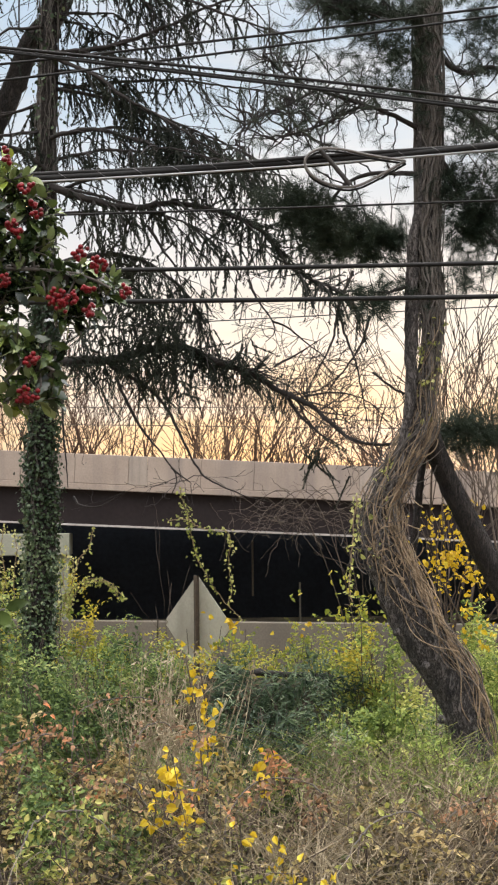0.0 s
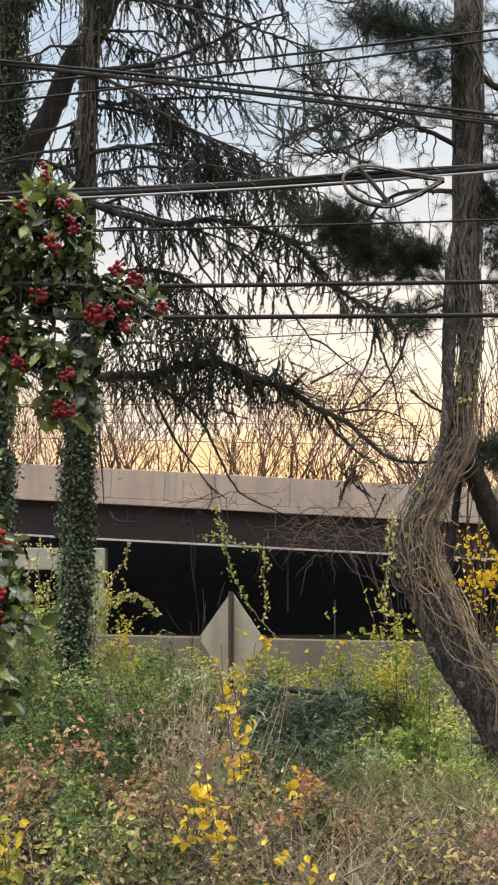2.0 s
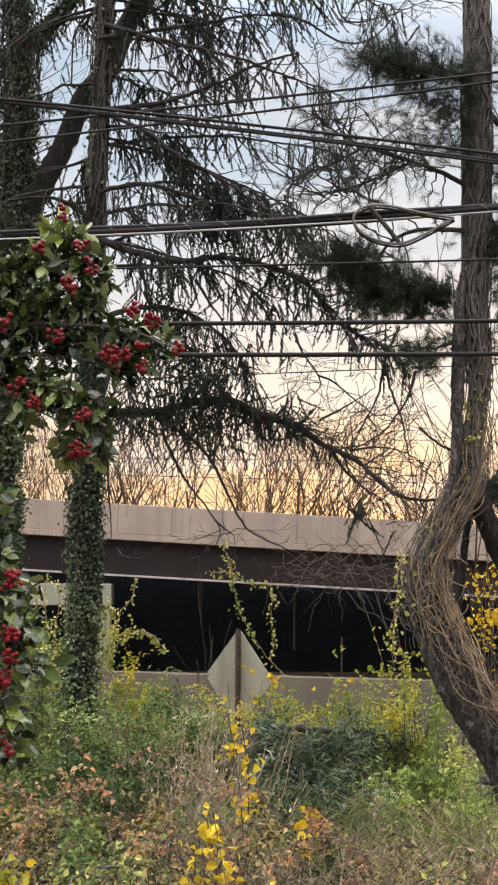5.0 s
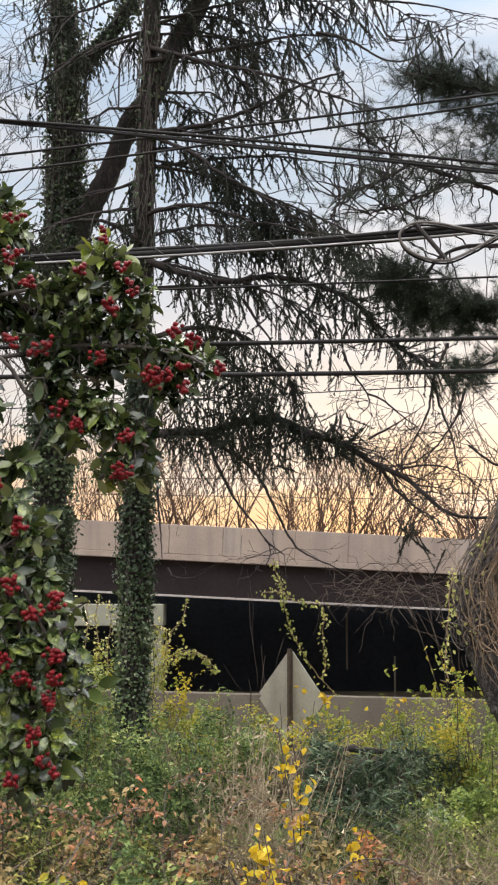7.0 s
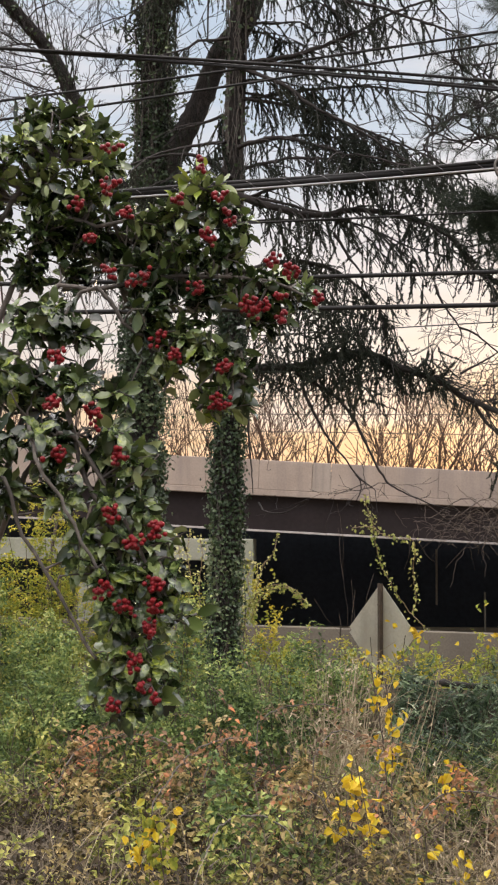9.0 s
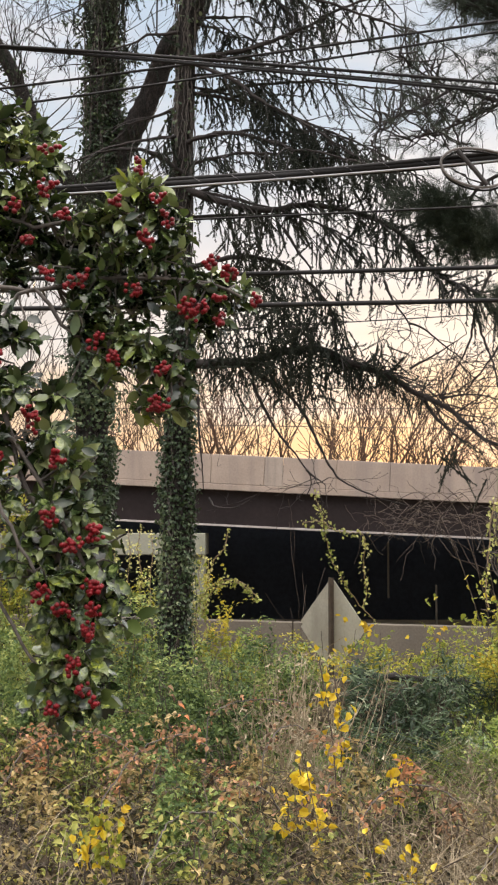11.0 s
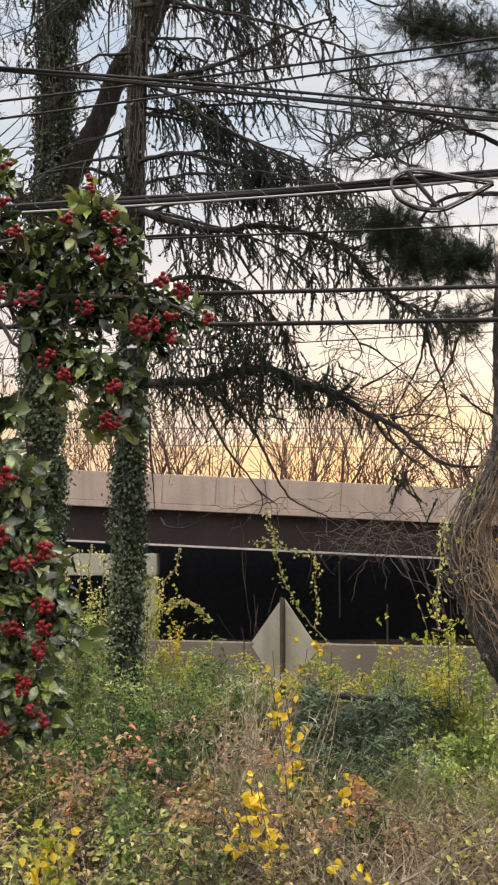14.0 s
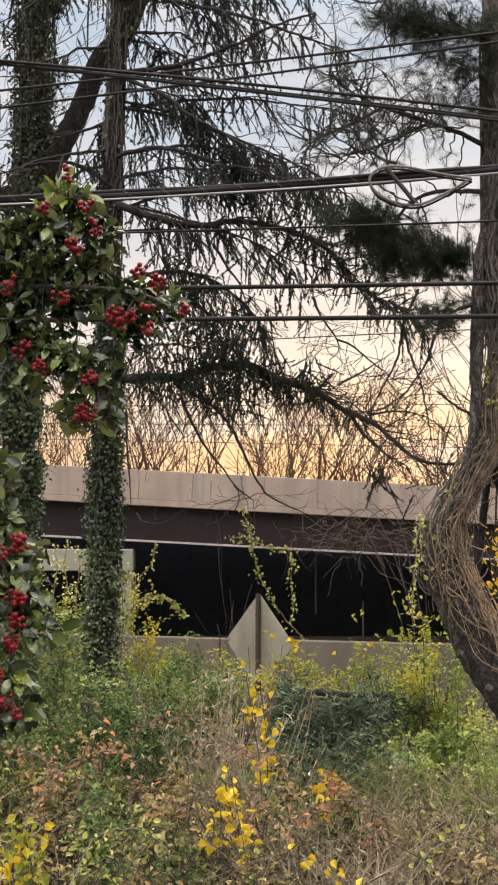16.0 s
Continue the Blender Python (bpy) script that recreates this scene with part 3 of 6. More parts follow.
def build_spruce():
    rng = np.random.default_rng(21)
    base = (-1.202, 13.50, -0.582)
    t = thing("spruce_tree", (base[0], 13.5, float(ground_height(base[0], 13.5))), "dark spruce with an ivy-wrapped trunk and drooping needle sprays", "tree")
    trunk = curve([(-1.191, 13.50, -0.582), (-1.199, 13.50, 0.432), (-1.156, 13.50, 1.626), (-1.156, 13.50, 2.470), (-1.122, 13.50, 3.323), (-1.116, 13.50, 4.127), (-1.110, 13.50, 5.055), (-1.099, 13.50, 5.935), (-1.086, 13.50, 6.706), (-1.061, 13.50, 7.423), (-1.047, 13.50, 8.999)], 0.05)
    rad = np.interp(trunk[:, 2], [-0.6, 3.0, 4.2, 9.0], [0.135, 0.118, 0.090, 0.080])
    wood("trunk", [(trunk, rad)], TRUNK_BARK, t, 18, "dark furrowed trunk", 0.06, rng)
    ivy_on(trunk, rad * 1.05, 11000, rng, t, 0.038, 0.0, 0.50)
    ivy_on(trunk, rad * 1.02, 900, rng, t, 0.045, 0.4, 0.95, "sparse dry ivy")
    strands = []
    for k in range(26):
        a, n0 = rng.uniform(0, 2 * np.pi), rng.integers(0, int(len(trunk) * 0.7))
        idx = np.arange(n0, min(len(trunk), n0 + rng.integers(25, 70)))
        ang = a + np.cumsum(rng.normal(0, 0.12, len(idx)))
        q = trunk[idx] + (rad[idx] + 0.012)[:, None] * np.stack([np.cos(ang), np.sin(ang), 0 * ang], -1)
        strands.append((q, 0.008))
    own = np.random.default_rng(23)
    for k in range(110):
        a, n0 = own.uniform(0, 2 * np.pi), own.integers(int(len(trunk) * 0.42), len(trunk) - 12)
        idx = np.arange(n0, min(len(trunk), n0 + own.integers(8, 26)))
        ang = a + np.cumsum(own.normal(0, 0.10, len(idx)))
        off = own.uniform(0.004, 0.05) * np.sin(np.linspace(0.2, 3.0, len(idx)))
        q = trunk[idx] + (rad[idx] + off)[:, None] * np.stack([np.cos(ang), np.sin(ang), 0 * ang], -1)
        strands.append((q, 0.0045))
    wood("climbing_stem", strands, VINE_DARK, t, 4, "brown climbing stems")
    guided = [
        ([(-1.057, 13.40, 5.592), (-0.882, 13.30, 5.622), (-0.627, 13.20, 5.635), (-0.347, 13.10, 5.540), (-0.071, 13.00, 5.430), (0.228, 12.90, 5.294), (0.871, 12.70, 5.190)], 0.024, 0.008),
        ([(-1.057, 13.40, 5.106), (-0.744, 13.30, 4.970), (-0.267, 13.10, 4.824), (0.118, 13.00, 4.847), (0.498, 12.90, 4.770), (0.872, 12.80, 4.612), (1.079, 12.70, 4.427), (1.282, 12.60, 4.121), (1.695, 12.50, 3.905)], 0.038, 0.010),
        ([(-1.056, 13.40, 3.352), (-0.439, 13.20, 3.338), (-0.053, 13.10, 3.436), (0.247, 13.00, 3.439), (0.514, 12.90, 3.305), (0.859, 12.80, 3.168), (1.145, 12.70, 2.985), (1.454, 12.60, 2.814), (1.704, 12.50, 2.572), (1.926, 12.40, 2.464), (2.172, 12.30, 2.446)], 0.050, 0.013),
        ([(-1.057, 13.40, 6.455), (-0.431, 13.20, 6.479), (0.127, 13.00, 6.613), (0.456, 12.90, 6.750), (0.892, 12.80, 6.858)], 0.030, 0.010),
        ([(-1.057, 13.40, 6.427), (-0.539, 13.10, 6.102), (-0.344, 13.00, 5.903), (0.067, 12.90, 5.653), (0.444, 12.80, 5.378), (0.709, 12.70, 5.188)], 0.024, 0.007),
        ([(-1.058, 13.40, 7.355), (-0.426, 13.10, 7.069), (0.290, 12.80, 6.791), (0.875, 12.60, 6.502), (1.189, 12.50, 6.360)], 0.026, 0.008),
        ([(-1.116, 13.40, 8.671), (-0.392, 13.20, 8.598), (0.298, 13.00, 8.223), (0.914, 12.90, 7.818)], 0.030, 0.008),
        ([(-1.111, 13.40, 8.177), (-0.330, 13.10, 8.002), (0.407, 12.90, 7.759), (0.960, 12.80, 7.362)], 0.030, 0.008),
        ([(-1.101, 13.40, 7.202), (-0.272, 13.20, 7.263), (0.409, 13.00, 7.308), (0.854, 12.90, 7.254)], 0.028, 0.008),
        ([(-1.113, 13.40, 5.277), (-1.326, 13.30, 5.418), (-1.591, 13.20, 5.472), (-1.959, 13.10, 5.411)], 0.030, 0.008),
        ([(-1.056, 13.40, 4.310), (-0.546, 13.20, 4.385), (-0.104, 13.10, 4.284), (0.277, 13.00, 3.962), (0.385, 13.00, 3.741)], 0.030, 0.008),
    ]
    lines, extra = [], []
    for k, (pts, r0, r1) in enumerate(guided):
        c = curve(pts, 0.06, 0.004, rng)
        lines.append(c)
        wood("limb", [(c, taper(len(c), r0, r1))], LIMB_BARK, t, 8, "", 0.08, rng)
    for k in range(23):
        i = int(len(trunk) * rng.uniform(0.56, 0.99))
        L = rng.uniform(1.5, 3.0)
        h = np.array([1.0, rng.uniform(-0.7, 0.35), rng.uniform(-0.2, 0.35)]) if k < 14 else np.array([-1.0, rng.uniform(-0.5, 0.3), -0.1])
        L = L if k < 14 else 0.42 * L + 0.2
        q = trunk[i] + unit(h) * L * np.linspace(0, 1, 7)[:, None] + np.array([0, 0, -0.28]) * L * (np.linspace(0, 1, 7) ** 2)[:, None] + rng.normal(0, 0.03, (7, 3)) * np.linspace(0, 1, 7)[:, None]
        c = curve(q, 0.06, 0.003, rng)
        extra.append(c)
        wood("limb", [(c, taper(len(c), 0.020, 0.006))], LIMB_BARK, t, 6, "", 0.06, rng)
    mid = np.random.default_rng(25)
    for k in range(11):
        i = int(np.argmin(np.abs(trunk[:, 2] - mid.uniform(5.9, 8.3))))
        L, s = mid.uniform(0.9, 1.6), np.linspace(0, 1, 7)
        h = unit(np.array([1.0, mid.uniform(-0.5, 0.5), mid.uniform(-0.15, 0.25)]))
        q = trunk[i] + h * L * s[:, None] + np.array([0, 0, -0.24]) * L * (s**2)[:, None] + mid.normal(0, 0.025, (7, 3)) * s[:, None]
        c = curve(q, 0.06, 0.003, mid)
        extra.append(c)
        wood("limb", [(c, taper(len(c), 0.016, 0.005))], LIMB_BARK, t, 6, "", 0.06, mid)
    bare = [
        ([(0.860, 12.70, 4.046), (0.939, 12.70, 3.857), (1.088, 12.70, 3.641), (1.097, 12.70, 3.523), (1.016, 12.70, 3.447)], 0.012, 0.006),
        ([(0.625, 12.80, 7.257), (0.951, 12.70, 7.133), (1.313, 12.60, 6.885), (1.613, 12.50, 6.918), (1.902, 12.40, 7.242)], 0.014, 0.006),
        ([(1.075, 12.80, 7.771), (1.229, 12.70, 7.375), (1.354, 12.60, 7.102), (1.697, 12.50, 7.116), (2.172, 12.40, 7.270)], 0.012, 0.005),
        ([(1.185, 12.80, 7.595), (1.673, 12.70, 7.503), (2.097, 12.60, 7.360), (2.460, 12.50, 7.258)], 0.011, 0.005),
        ([(1.088, 12.70, 3.641), (1.232, 12.70, 3.587), (1.408, 12.60, 3.412), (1.700, 12.60, 3.198)], 0.010, 0.005),
        ([(1.094, 12.70, 3.210), (1.337, 12.70, 3.345), (1.636, 12.70, 3.534)], 0.010, 0.005),
        ([(1.832, 12.50, 4.093), (1.694, 12.50, 3.772), (1.647, 12.50, 3.478), (1.538, 12.50, 3.239), (1.430, 12.60, 3.038), (1.347, 12.60, 2.798)], 0.013, 0.006),
        ([(1.986, 12.50, 3.665), (1.902, 12.50, 3.398), (1.750, 12.50, 3.175), (1.535, 12.60, 2.904)], 0.012, 0.006),
        ([(1.683, 12.50, 3.772), (1.743, 12.50, 3.505), (1.831, 12.40, 3.226), (1.881, 12.40, 2.963), (1.954, 12.40, 2.569)], 0.012, 0.006),
        ([(1.375, 12.60, 2.921), (1.630, 12.50, 2.947), (1.895, 12.50, 2.894), (2.141, 12.40, 2.710)], 0.010, 0.005),
        ([(1.282, 12.60, 4.121), (1.495, 12.60, 4.003), (1.642, 12.50, 3.878), (2.001, 12.40, 3.942)], 0.014, 0.006),
        ([(-0.409, 13.10, 3.160), (-0.298, 13.00, 2.909), (-0.153, 13.00, 2.637), (0.024, 12.90, 2.413), (0.120, 12.90, 2.273), (0.173, 12.90, 2.143), (0.129, 12.90, 2.025)], 0.015, 0.007),
        ([(0.120, 12.90, 2.273), (0.211, 12.90, 2.197), (0.318, 12.90, 2.115)], 0.010, 0.005),
        ([(-0.463, 13.10, 3.270), (-0.135, 13.00, 3.072), (0.053, 12.90, 2.877), (0.211, 12.80, 2.567), (0.369, 12.80, 2.256), (0.486, 12.80, 2.148), (0.789, 12.70, 1.999), (1.055, 12.70, 1.928)], 0.017, 0.006),
        ([(-0.091, 13.00, 4.623), (0.061, 13.00, 4.375), (0.179, 12.90, 4.174), (0.274, 12.90, 3.889)], 0.014, 0.005),
        ([(1.172, 12.70, 2.995), (1.331, 12.70, 2.754), (1.531, 12.60, 2.558), (1.796, 12.60, 2.398)], 0.018, 0.006),
        ([(-0.945, 13.40, 3.016), (-0.927, 13.30, 2.673), (-0.895, 13.30, 2.286), (-0.884, 13.30, 2.092)], 0.012, 0.006),
        ([(-0.829, 13.30, 2.009), (-0.742, 13.20, 1.919), (-0.551, 13.20, 1.923), (-0.319, 13.10, 2.055)], 0.010, 0.004),
    ]
    twigs = []
    for pts, r0, r1 in bare:
        c = curve(pts, 0.05, 0.003, rng)
        wood("bare_branch", [(c, taper(len(c), r0 * 1.25, r1 * 0.7))], LIMB_BARK, t, 6, "leafless dark branch")
        for _ in range(7 if pts[0][0] > -0.3 else 1):
            grow(c[rng.integers(len(c) // 4, len(c))], np.array([rng.normal(0.2, 0.8), rng.normal(0, 0.4), rng.normal(0, 0.7)]), rng.uniform(0.2, 0.5), 0.005, 2, rng, twigs, 0.8, 0.0, 0.2, (1, 4), 0.0022)
    c = lines[2]
    for _ in range(26):
        grow(c[rng.integers(len(c) // 2, len(c))], np.array([rng.normal(0.4, 0.7), rng.normal(0, 0.4), rng.normal(-0.1, 0.7)]), rng.uniform(0.3, 0.8), 0.010, 2, rng, twigs, 0.8, 0.0, 0.2, (2, 4), 0.0025)
    for c in lines[:6]:
        for _ in range(6):
            i = rng.integers(len(c) // 4, len(c))
            grow(c[i], np.array([rng.normal(0.3, 0.6), rng.normal(0, 0.6), rng.normal(-0.25, 0.4)]), rng.uniform(0.25, 0.6), 0.008, 2, rng, twigs, 0.8, -0.02, 0.2, (2, 4), 0.003)
    wood("twig_spray", twigs, LIMB_BARK, t, 3, "thin leafless twigs")
    tw = needle_twig(84, 0.095, 0.020, rng, 1.0, 0.024)
    thin, at, d, size = hanging_twigs([lines[0], lines[1], lines[3], lines[4], lines[5], lines[6], lines[7], lines[8]] + extra, rng, 9.5, (0.12, 0.38), laterals=6.5, lat_len=(0.25, 0.85))
    th2, at2, d2, s2 = hanging_twigs([lines[2][: int(len(lines[2]) * 0.60)], lines[10]], rng, 18.0, (0.10, 0.30), 11.0, (0.15, 0.5))
    th3, at3, d3, s3 = hanging_twigs([lines[9]], rng, 6.0, (0.15, 0.35))
    wood("side_spray", thin + th2 + th3, LIMB_BARK, t, 3, "thin drooping side shoots")
    clumps = [((-0.238, 12.90, 4.052), 0.20, 60), ((0.057, 12.90, 3.725), 0.26, 110), ((-0.267, 12.90, 3.452), 0.24, 70), ((0.108, 12.80, 3.277), 0.20, 60), ((-0.648, 13.00, 3.521), 0.2, 40), ((0.174, 12.90, 5.293), 0.14, 45), ((-0.429, 13.00, 4.400), 0.14, 25),
              ((0.806, 12.80, 3.277), 0.12, 20), ((1.529, 12.60, 2.399), 0.10, 14), ((1.395, 12.60, 4.651), 0.2, 30), ((0.868, 12.70, 4.889), 0.2, 30)]
    ca = np.vstack([np.array(c) + rng.normal(0, r * 0.9, (int(n * 2.2), 3)) for c, r, n in clumps])
    cd = unit(rng.normal(0, 0.5, (len(ca), 3)) + np.array([0, 0, -0.8]))
    hug = np.vstack([lines[2][int(len(lines[2]) * 0.35) : int(len(lines[2]) * 0.70)], lines[1][len(lines[1]) // 3 :]])
    hi = rng.integers(0, len(hug), 210)
    ca = np.vstack([ca, hug[hi] + rng.normal(0, 0.02, (210, 3))])
    cd = np.vstack([cd, unit(rng.normal(0, 1, (210, 3)) + np.array([0.5, 0, -0.3]))])
    at, d, size = np.vstack([at, at2, at3, ca]), np.vstack([d, d2, d3, cd]), np.concatenate([size, s2, s3, rng.uniform(0.14, 0.34, len(ca))])
    v, f = stamp(tw, at, d, around(rng, len(at)), size)
    piece("needle_spray", mesh_data("needle_spray", v, f, SPRUCE), t, "dark drooping needle sprays", "stuff")


def build_ivy_tree():
    rng = np.random.default_rng(22)
    t = thing("ivy_clad_tree", (-3.3, 14.5, -0.48), "tall forked tree thickly clad in dark ivy", "tree")
    line = [(-2.177, 14.50, -0.279), (-2.176, 14.50, 0.301), (-2.171, 14.50, 2.678), (-2.182, 14.50, 3.287), (-2.156, 14.50, 4.212), (-2.073, 14.50, 5.465), (-2.053, 14.50, 6.512), (-2.068, 14.50, 7.439), (-2.147, 14.50, 8.378), (-2.225, 14.50, 9.178), (-2.301, 14.50, 10.600)]
    trunk = curve(line, 0.06)
    rad = np.interp(trunk[:, 2], [q[2] for q in line], [0.186, 0.186, 0.180, 0.178, 0.172, 0.166, 0.158, 0.138, 0.108, 0.100, 0.095])
    wood("trunk", [(trunk, rad)], TRUNK_BARK, t, 18, "dark rough trunk", 0.06, rng)
    limb = curve([(-2.035, 14.50, 5.434), (-1.837, 14.45, 5.832), (-1.729, 14.40, 6.020), (-1.512, 14.40, 6.479), (-1.339, 14.35, 6.916), (-1.072, 14.30, 7.218), (-0.896, 14.30, 7.682), (-0.587, 14.25, 8.218), (-0.234, 14.20, 8.958), (0.139, 14.10, 9.891)], 0.06)
    wood("limb", [(limb, taper(len(limb), 0.125, 0.10))], TRUNK_BARK, t, 14, "thick diagonal limb", 0.05, rng)
    limb2 = curve([(-2.170, 14.50, 5.187), (-2.628, 14.40, 5.732), (-2.931, 14.30, 6.430), (-3.198, 14.20, 6.935), (-3.688, 14.00, 7.495), (-4.231, 13.90, 8.154)], 0.06)
    wood("limb", [(limb2, taper(len(limb2), 0.09, 0.06))], TRUNK_BARK, t, 10, "", 0.06, rng)
    limb3 = curve([(-2.047, 14.45, 7.341), (-1.969, 14.45, 7.516), (-1.673, 14.45, 7.836), (-1.419, 14.45, 8.217), (-1.273, 14.45, 8.620), (-1.179, 14.45, 9.420)], 0.06)
    wood("limb", [(limb3, taper(len(limb3), 0.09, 0.06))], TRUNK_BARK, t, 10, "ivy-hung side limb", 0.06, rng)
    ivy_on(limb3, 0.10, 1900, rng, t, 0.045)
    hook = curve([(-1.476, 14.40, 7.076), (-1.474, 14.40, 7.419), (-1.458, 14.40, 7.646), (-1.354, 14.40, 7.861), (-1.376, 14.40, 8.070)], 0.05)
    wood("hooked_branch", [(hook, taper(len(hook), 0.008, 0.014))], LIMB_BARK, t, 6)
    ivy_on(trunk, rad * 1.05, 10000, rng, t, 0.047, 0, 0.60)
    ivy_on(trunk, rad * 1.22, 5000, rng, t, 0.045, 0.12, 0.55, "loose outer ivy")
    ivy_on(trunk, rad * 1.12, 10000, rng, t, 0.042, 0.50, 1.0, "shaggy ivy high on the trunk", -1.5)
    ivy_on(limb2, 0.07, 420, rng, t, 0.05)
    # sprays of ivy standing off the trunk
    sprays, at = [], []
    for _ in range(150):
        i = rng.integers(int(len(trunk) * 0.25), len(trunk) - 5)
        a = rng.uniform(0, 2 * np.pi)
        o = np.array([math.cos(a), math.sin(a), 0])
        L = rng.uniform(0.08, 0.30)
        q = trunk[i] + o * 0.17 + np.linspace(0, 1, 6)[:, None] * (o * L + np.array([0, 0, rng.normal(-0.05, 0.10)])) + rng.normal(0, 0.008, (6, 3))
        sprays.append((q, 0.003))
        at.append(q[rng.integers(1, 6, 11)] + rng.normal(0, 0.022, (11, 3)))
    wood("ivy_stem", sprays, VINE_DARK, t, 3, "thin ivy stems")
    foliage("ivy_spray", blade(0.85, 0.08, 0.15), np.vstack(at), rng, 0.042, IVY, t, "loose ivy sprays", droop=0.4)
    strands = []
    for _ in range(80):
        i = rng.integers(int(len(trunk) * 0.4), len(trunk) - 20)
        a = rng.uniform(0, 2 * np.pi)
        q = trunk[i : i + 20] + np.array([math.cos(a), math.sin(a), 0]) * (0.19 + rng.uniform(0, 0.06)) + rng.normal(0, 0.008, (20, 3))
        strands.append((q, 0.006))
    wood("climbing_stem", strands, VINE_DARK, t, 4, "brown climbing stems")
    out = []
    for _ in range(64):
        i = rng.integers(int(len(limb2) * 0.2), len(limb2))
        grow(limb2[i], np.array([rng.normal(-0.3, 0.6), rng.normal(0, 0.5), rng.uniform(0.0, 1)]), rng.uniform(0.6, 1.5), 0.011, 3, rng, out, 0.7, 0.1, 0.14, (2, 5), 0.0028)
    for _ in range(18):
        i = rng.integers(int(len(trunk) * 0.6), len(trunk))
        grow(trunk[i], np.array([rng.normal(-0.5, 0.6), rng.normal(0, 0.5), rng.uniform(-0.3, 0.8)]), rng.uniform(0.4, 1.0), 0.010, 2, rng, out, 0.8, 0.1, 0.15, (2, 4), 0.003)
    wood("twig_spray", out, LIMB_BARK, t, 3, "thin leafless twigs")


build_spruce()
build_ivy_tree()


# ---- leaning pine wrapped in vines ----
def build_pine():
    rng = np.random.default_rng(31)
    t = thing("pine_tree", ((2.360, 10.00, 0.029)[0], 10.0, -0.3), "crooked leaning pine wrapped in dry vines", "tree")
    line = [(2.326, 10.00, -0.033), (2.276, 10.00, 0.228), (2.167, 10.00, 0.524), (1.969, 10.00, 0.826), (1.813, 10.00, 1.128), (1.691, 10.00, 1.430), (1.639, 10.00, 1.640), (1.660, 10.00, 1.879), (1.769, 10.00, 2.093), (1.875, 10.00, 2.291), (1.959, 10.00, 2.452), (2.007, 10.00, 2.758), (2.051, 10.00, 3.061), (2.052, 10.00, 3.370), (2.036, 10.00, 3.675), (2.055, 10.00, 4.299), (2.063, 10.00, 4.765), (2.063, 10.00, 5.238), (2.064, 10.00, 5.551), (2.070, 10.00, 6.153), (2.070, 10.00, 7.182)]
    trunk = curve(line, 0.05)
    heights = [q[2] for q in line]
    rad = np.interp(trunk[:, 2], heights, [0.150, 0.145, 0.165, 0.166, 0.164, 0.154, 0.130, 0.100, 0.084, 0.090, 0.088, 0.077, 0.076, 0.076, 0.078, 0.080, 0.085, 0.088, 0.088, 0.088, 0.085])
    wood("trunk", [(trunk, rad)], PINE_BARK, t, 26, "grey-brown scaly leaning trunk", 0.045, rng)
    stem = curve([(2.723, 10.40, 1.104), (2.518, 10.35, 1.456), (2.312, 10.25, 1.827), (2.200, 10.20, 2.043), (2.091, 10.10, 2.254), (2.014, 10.02, 2.441), (1.991, 10.00, 2.609)], 0.05)
    wood("second_stem", [(stem, taper(len(stem), 0.098, 0.074))], TRUNK_BARK, t, 18, "bare dark second stem", 0.045, rng)
    behind = curve([(1.868, 10.30, 1.141), (1.921, 10.30, 1.399), (1.969, 10.30, 1.701), (2.005, 10.30, 2.004), (2.031, 10.30, 2.213), (2.069, 10.30, 2.396)], 0.05)
    wood("third_stem", [(behind, taper(len(behind), 0.036, 0.026))], TRUNK_BARK, t, 10, "thin upright stem behind the bend", 0.06, rng)
    thick = curve([(1.726, 9.95, 2.058), (1.806, 9.95, 2.288), (1.852, 9.95, 2.499), (1.877, 9.95, 2.711), (1.886, 9.95, 3.054), (1.896, 9.95, 3.361), (1.901, 9.95, 3.665), (1.936, 9.95, 3.948), (1.992, 9.95, 4.251), (1.972, 9.95, 4.597), (2.022, 9.95, 4.989), (1.987, 9.95, 5.425), (2.020, 9.95, 5.865)], 0.05, 0.004, rng)
    wood("thick_vine", [(thick, np.interp(thick[:, 2], [2.0, 2.7, 3.4, 3.7, 4.3, 5.9], [0.030, 0.044, 0.052, 0.044, 0.024, 0.020]))], PINE_BARK, t, 10, "thick old vine stem on the trunk", 0.07, rng)
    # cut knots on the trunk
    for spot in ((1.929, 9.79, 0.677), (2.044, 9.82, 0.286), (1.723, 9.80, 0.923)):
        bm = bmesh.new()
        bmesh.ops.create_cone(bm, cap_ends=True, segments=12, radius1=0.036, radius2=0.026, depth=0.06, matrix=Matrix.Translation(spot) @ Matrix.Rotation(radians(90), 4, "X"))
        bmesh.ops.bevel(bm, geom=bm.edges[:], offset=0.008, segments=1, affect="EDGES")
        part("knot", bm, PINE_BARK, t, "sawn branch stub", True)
    vines, dark = [], []
    tn = unit(np.gradient(trunk, axis=0))
    left = unit(np.cross(tn, np.array([0, 1.0, 0])))
    rear = np.cross(left, tn)

    def wander(n, amp):
        w = np.convolve(rng.normal(0, 1, n + 14), np.hanning(15) / 4.0, "valid")
        return amp * w[:n]

    def level(z):
        return int(np.argmin(np.abs(trunk[:, 2] - z)))

